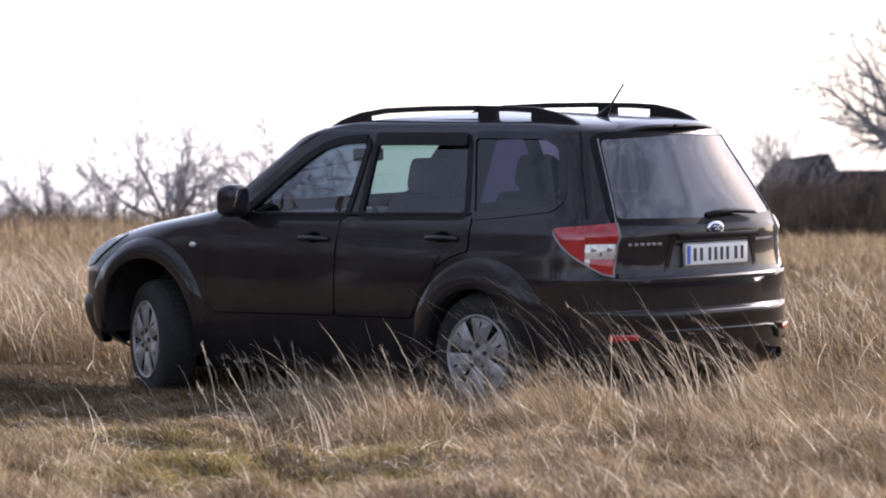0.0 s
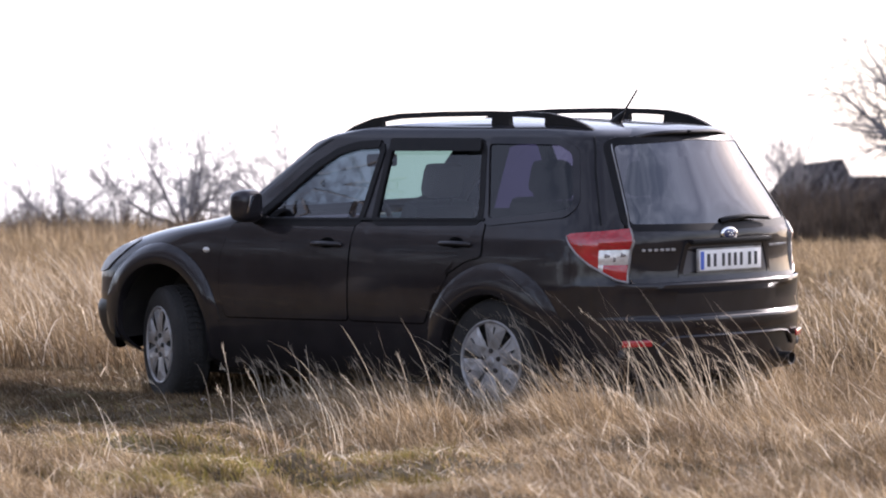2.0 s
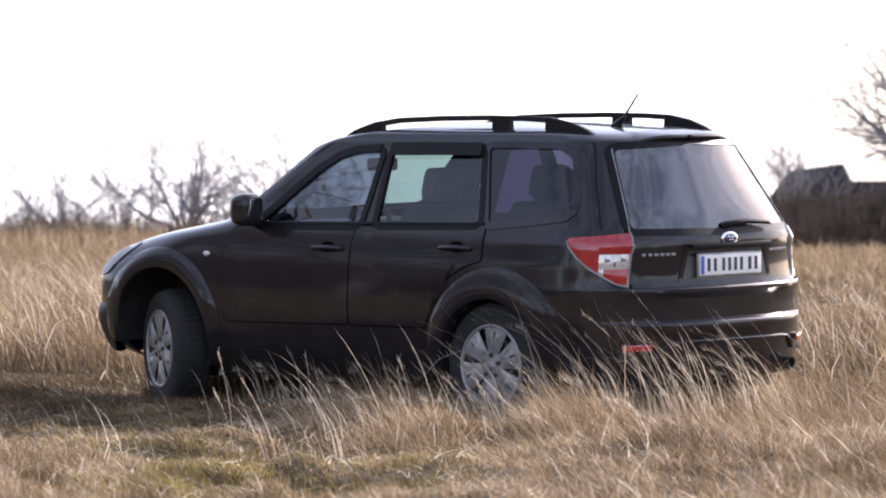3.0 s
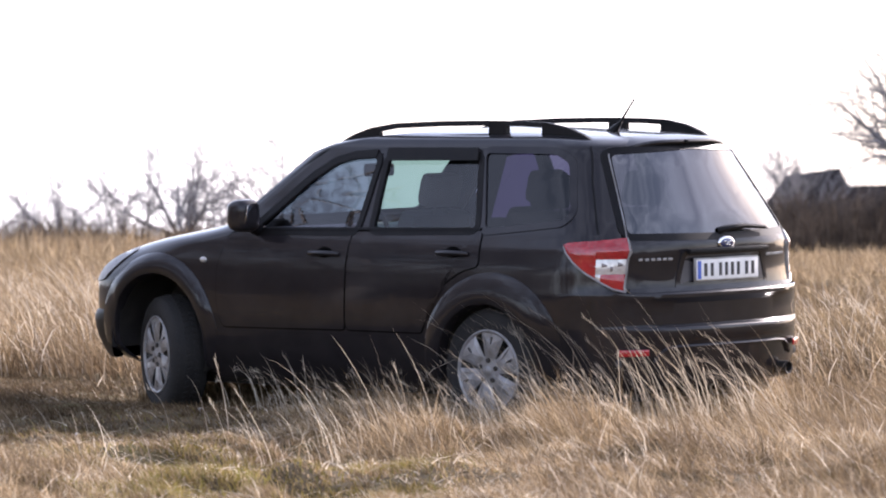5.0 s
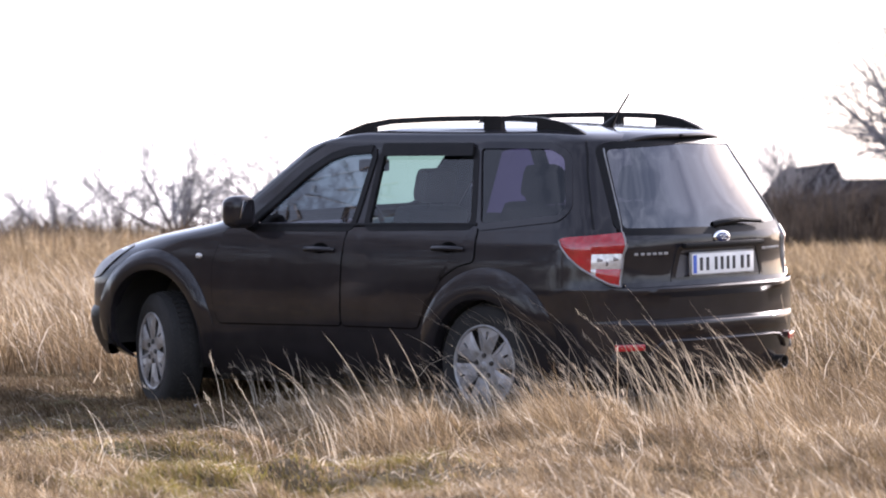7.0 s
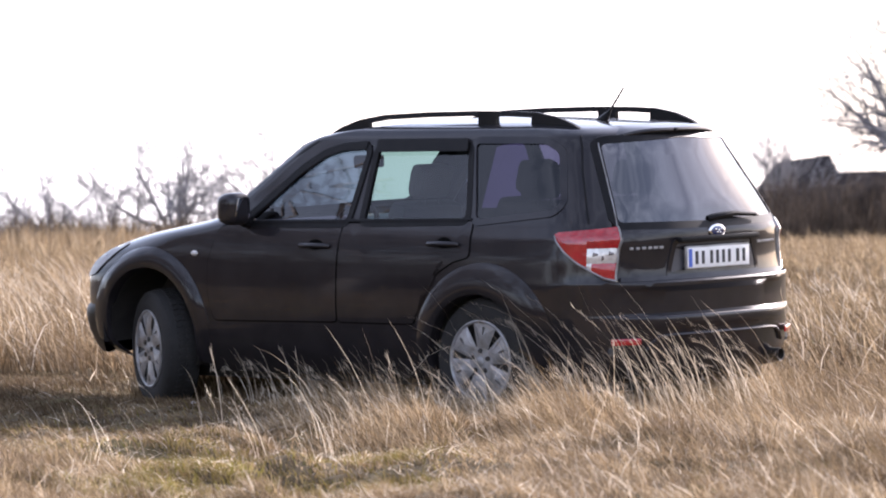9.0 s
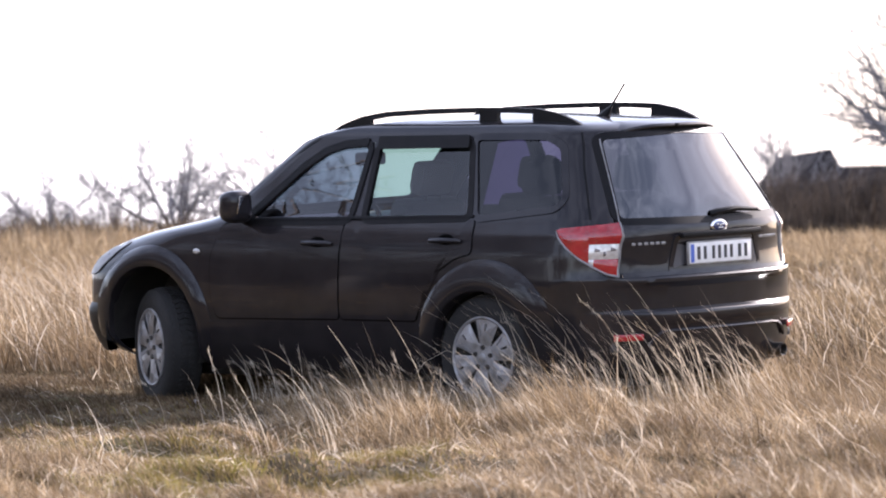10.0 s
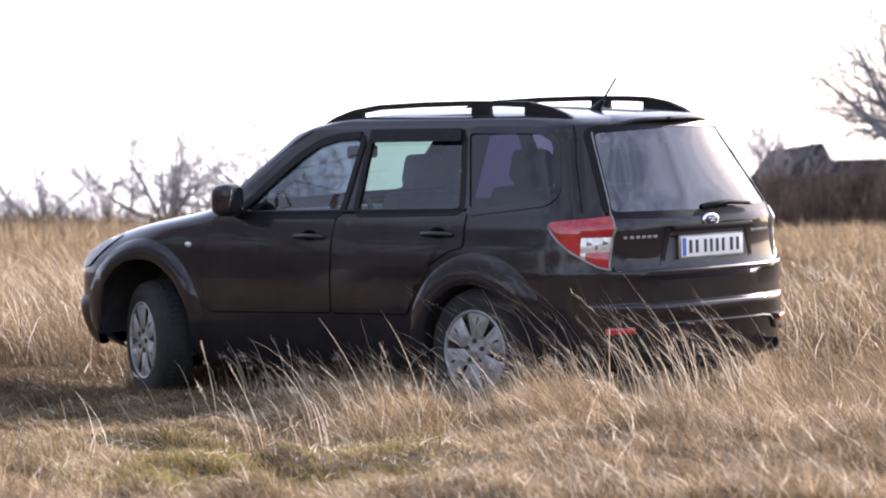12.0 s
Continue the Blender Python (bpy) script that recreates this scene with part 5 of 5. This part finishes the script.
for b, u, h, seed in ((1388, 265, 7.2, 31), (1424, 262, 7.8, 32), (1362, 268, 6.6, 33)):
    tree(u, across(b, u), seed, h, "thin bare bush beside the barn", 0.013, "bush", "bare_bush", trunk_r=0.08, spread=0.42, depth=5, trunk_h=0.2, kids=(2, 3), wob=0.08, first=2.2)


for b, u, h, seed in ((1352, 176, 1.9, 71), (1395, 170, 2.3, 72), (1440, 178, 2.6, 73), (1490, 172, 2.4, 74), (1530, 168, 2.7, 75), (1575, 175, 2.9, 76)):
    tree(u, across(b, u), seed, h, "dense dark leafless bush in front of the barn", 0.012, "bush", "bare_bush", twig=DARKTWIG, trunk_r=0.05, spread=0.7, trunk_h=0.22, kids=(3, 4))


def hedge(name, label, n, u0, u1, b0, b1, h0, h1, seed, mat, width):
    rng = np.random.default_rng(seed)
    u = rng.uniform(u0, u1, n)
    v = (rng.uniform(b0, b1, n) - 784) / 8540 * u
    h = rng.uniform(h0, h1, n) * (0.5 + 0.7 * patchy(u, v, seed, 2.0))
    vt, ix = blades(place(u, v), h, width * rng.uniform(0.6, 1.4, n), rng.normal(0, 0.3, (n, 2)), rng.uniform(0, 0.2, n), rng, 2)
    return tagged(tris_object(name, vt, [mat], ix), label, "shrub", kind="stuff")


BRUSH = island_material("brown_brush", [(0.052, 0.043, 0.038), (0.094, 0.076, 0.066), (0.13, 0.104, 0.082), (0.070, 0.058, 0.054)], 0.9, 0.14)
# lighter copy of the brush, with sunlight put into its colour
SUNLIT_BRUSH = island_material("sunlit_brush", [(0.09, 0.068, 0.048), (0.16, 0.12, 0.08), (0.22, 0.165, 0.11), (0.12, 0.092, 0.066)], 0.9, 0.15)
hedge("far_scrub", "low brown scrub along the far edge of the field", 20000, 200, 262, -900, 640, 0.9, 2.3, 41, BRUSH, 0.05)
hedge("edge_weeds", "uneven brown weeds along the crest of the field", 9000, 100, 150, -300, 520, 0.25, 0.95, 43, STRAW, 0.03)
hedge("barn_scrub", "dark brown leafless scrub round the barn", 18000, 165, 195, 1325, 2000, 0.8, 2.6, 42, BRUSH, 0.04)


def build_barn():
    """A small barn with a hipped roof and a lower wing."""
    barn = new("barn")
    tagged(barn, "dark old barn with hipped roof and lower wing behind scrub", "barn")
    u = 280
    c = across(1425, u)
    base = float(land(u, c))

    def walls(x0, x1, d, h):
        bm = bmesh.new()
        block(bm, (x1 - x0, d, h), ((x0 + x1) / 2, 0, h / 2), 0.03)
        part("wall", bm, BARNWALL, barn, "weathered dark wall", smooth=False)
        for k in range(3):
            x = x0 + (x1 - x0) * (k + 0.5) / 3
            bm = bmesh.new()
            block(bm, (0.7, 0.08, 0.8), (x, d / 2 + 0.02, h * 0.55), 0.02)
            part("window", bm, BLACK, barn, "dark small window", smooth=False)

    def slope(name, pts):
        bm = bmesh.new()
        f = bm.faces.new([bm.verts.new(p) for p in pts])
        r = bmesh.ops.extrude_face_region(bm, geom=[f])
        bmesh.ops.translate(bm, vec=(0, 0, 0.14), verts=[v for v in r["geom"] if isinstance(v, bmesh.types.BMVert)])
        bmesh.ops.recalc_face_normals(bm, faces=bm.faces[:])
        part(name, bm, ROOFING, barn, "dark sheet roof slope", smooth=False)

    d, e = 5.0, 2.6
    walls(-2.5, 2.4, d, e)
    walls(2.42, 9.0, 4.0, 2.3)
    y = d / 2 + 0.3
    rl, rr_, zl, zr = -1.3, 1.8, 4.3 - base, 4.68 - base
    slope("roof", [(-2.8, y, e - 0.15), (2.8, y, e - 0.15), (rr_, 0, zr), (rl, 0, zl)])
    slope("roof", [(-2.8, -y, e - 0.15), (2.8, -y, e - 0.15), (rr_, 0, zr), (rl, 0, zl)])
    slope("roof", [(-2.8, -y, e - 0.15), (-2.8, y, e - 0.15), (rl, 0, zl)])
    slope("roof", [(2.8, -y, e - 0.15), (2.8, y, e - 0.15), (rr_, 0, zr)])
    slope("wing_roof", [(2.3, 2.3, 2.2), (9.3, 2.3, 2.2), (9.3, 0, 3.65 - base), (2.3, 0, 3.65 - base)])
    slope("wing_roof", [(2.3, -2.3, 2.2), (9.3, -2.3, 2.2), (9.3, 0, 3.65 - base), (2.3, 0, 3.65 - base)])
    barn.location = field(u, c, base)
    barn.rotation_euler = (0, 0, math.atan2(RIGHT.y, RIGHT.x))
    return barn


build_barn()

# trees beside the car, out of view, which its glass and paint mirror
for x, y, h, seed in ((13.0, 9.0, 10.5, 51), (11.0, 13.0, 10.5, 52), (16.0, 13.0, 12.5, 53), (7.0, 19.0, 10.0, 54), (18.0, 8.5, 10.5, 55), (14.0, 18.0, 12.0, 56), (22.0, 17.0, 14.0, 57),
                      (14.5, 6.5, 8.5, 58), (20.0, 11.5, 13.0, 59), (10.0, 10.0, 8.0, 60)):
    w = Vector((x - EYE[0], y - EYE[1], 0))
    tree(w.dot(AHEAD), w.dot(RIGHT), seed, h, "tall bare leafless tree at the near edge of the field", 0.018, trunk_r=0.19, spread=0.60, wob=0.17)


def mirrored_thicket():
    """An unseen belt of leafless scrub, added along the near edge of the field for the car's paint to mirror."""
    rng = np.random.default_rng(61)
    n = 50000
    a = rng.uniform(-0.35, 4.3, n)
    r = rng.uniform(32, 46, n)
    x, y = r * np.cos(a), r * np.sin(a)
    u = (x - EYE[0]) * AHEAD.x + (y - EYE[1]) * AHEAD.y
    v = (x - EYE[0]) * RIGHT.x + (y - EYE[1]) * RIGHT.y
    ok = (np.abs(v) > 8 + 0.12 * np.abs(u)) | (u < -5)
    u, v, a = u[ok], v[ok], a[ok]
    m = len(u)
    h = rng.uniform(0.6, 3.6, m) * (0.15 + 1.1 * patchy(u, v, 62, 7.0)) * (0.4 + 0.8 * patchy(u, v, 65, 1.5))
    # the added belt stands taller, like young woodland, ahead of the car
    h = h * (1 + 1.8 * np.exp(-((a - 0.85) / 0.7) ** 2))
    vt, ix = blades(place(u, v), h, rng.uniform(0.03, 0.09, m), rng.normal(0, 0.25, (m, 2)), rng.uniform(0, 0.2, m), rng, 2)
    tagged(tris_object("mirrored_thicket", vt, [SUNLIT_BRUSH], ix), "unseen belt of leafless scrub in sunlit tan, added for the car's paint to mirror", "shrub", kind="stuff")


mirrored_thicket()


# ---- tall stalks that sway ----
def tuft(u, v, n, hmin, hmax, seed, wide=0.22, wind=0.72):
    rng = np.random.default_rng(seed)
    o = field(u, v, float(land(u, v)) - 0.01)
    base = np.stack([rng.normal(0, wide, n) * abs(RIGHT.x) * 1.2, rng.normal(0, wide, n) * abs(RIGHT.y) * 1.2, np.zeros(n)], -1)
    h = rng.uniform(hmin, hmax, n)
    lean = lean_of(n, rng, wind, 0.10)
    # most stalks arch a little, a few are bent right over
    bend = np.where(rng.uniform(0, 1, n) < 0.14, rng.uniform(0.75, 1.05, n), rng.uniform(0.03, 0.5, n))
    vt, ix = blades(base, h, rng.uniform(0.0027, 0.0050, n), lean, bend, rng, 6)
    # feathery seed heads
    k = n // 3
    hv, hi_, at = [], [], len(vt)
    for i in range(k):
        for j in range(10):
            s = 0.74 + 0.027 * j
            p = base[i] + np.array([lean[i, 0] * h[i] * s ** 1.6, lean[i, 1] * h[i] * s ** 1.6, h[i] * (s - bend[i] * s ** 3)])
            d = np.array([lean[i, 0] * 0.05 + rng.normal(0, 0.007), lean[i, 1] * 0.05 + rng.normal(0, 0.007), 0.036 * rng.uniform(0.5, 1.3)])
            a = rng.uniform(0, 3.14)
            w = np.array([math.cos(a), math.sin(a), 0]) * 0.0012
            hv += [p - w, p + w, p + d]
            hi_.append((at, at + 1, at + 2))
            at += 3
    if hv:
        vt, ix = np.concatenate([vt, np.array(hv)]), np.concatenate([ix, np.array(hi_)])
    ob = tris_object("grass_tuft", vt, [PALE], ix)
    tagged(ob, "tuft of tall pale dry grass stalks bending in the wind", "grass", "tufts beside the car", "stuff")
    ob.location = o
    return ob


TUFTS = []
spots = []
rs = random.Random(77)
for i in range(17):
    spots.append((rs.uniform(25.3, 26.6), 0.50 + 1.24 * i / 16, rs.randint(14, 20), 0.30, 0.98 if i < 8 else 0.78))
for v in (-0.97, -0.90, -0.84, -0.62, -0.55, -0.50, -0.42, -0.36, -0.30, -0.22, -0.13, -0.05):
    spots.append((rs.uniform(22.9, 24.6), v + rs.uniform(-0.05, 0.05), rs.randint(2, 8), 0.12, rs.uniform(0.36, 0.68)))
for i in range(8):
    spots.append((rs.uniform(26.2, 27.2), -0.92 + 1.10 * i / 7, rs.randint(14, 20), 0.20, 0.46))
for i in range(22):
    spots.append((rs.uniform(23.9, 25.2), -0.74 + 1.20 * i / 21, rs.randint(2, 5), 0.25, rs.uniform(0.42, 0.74)))
for i in range(12):
    spots.append((rs.uniform(24.6, 25.2), 0.26 + 0.075 * i, rs.randint(8, 13), 0.28, rs.uniform(0.46, 0.64)))
for i in range(9):
    spots.append((rs.uniform(22.5, 26.0), -2.3 + 0.20 * i, rs.randint(2, 5), 0.18, rs.uniform(0.3, 0.5)))
for i in range(8):
    spots.append((rs.uniform(25.2, 26.0), 0.24 + 0.06 * i, rs.randint(16, 24), 0.16, 0.50))
for i in range(9):
    spots.append((rs.uniform(20.0, 25.0), 0.5 + 0.22 * i, rs.randint(10, 16), 0.16, 0.36))
for i, (u, v, n, h0, h1) in enumerate(spots):
    if 0.02 < v < 0.40 and u > 23:
        n, h1 = max(2, n // 3), min(h1, 0.34)
    TUFTS.append(tuft(u, v, n, h0, h1, 100 + i, wind=0.52 if v > 0.2 else 0.42))


def motions():
    """The wind rocks each tuft a little about its foot."""
    axis = AHEAD
    for i, ob in enumerate(TUFTS):
        rng = random.Random(500 + i)
        ph, ph2, f1, f2 = rng.uniform(0, 6.3), rng.uniform(0, 6.3), rng.uniform(0.45, 0.7), rng.uniform(0.12, 0.2)
        rows = []
        for k in range(41):
            t = 0.3 * k
            a = 1.4 * math.sin(2 * math.pi * f1 * t + ph) + 1.6 * math.sin(2 * math.pi * f2 * t + ph2)
            rows.append((t, Matrix.Translation(ob.location) @ Matrix.Rotation(radians(a), 4, axis)))
        walk(ob, rows)


motions()
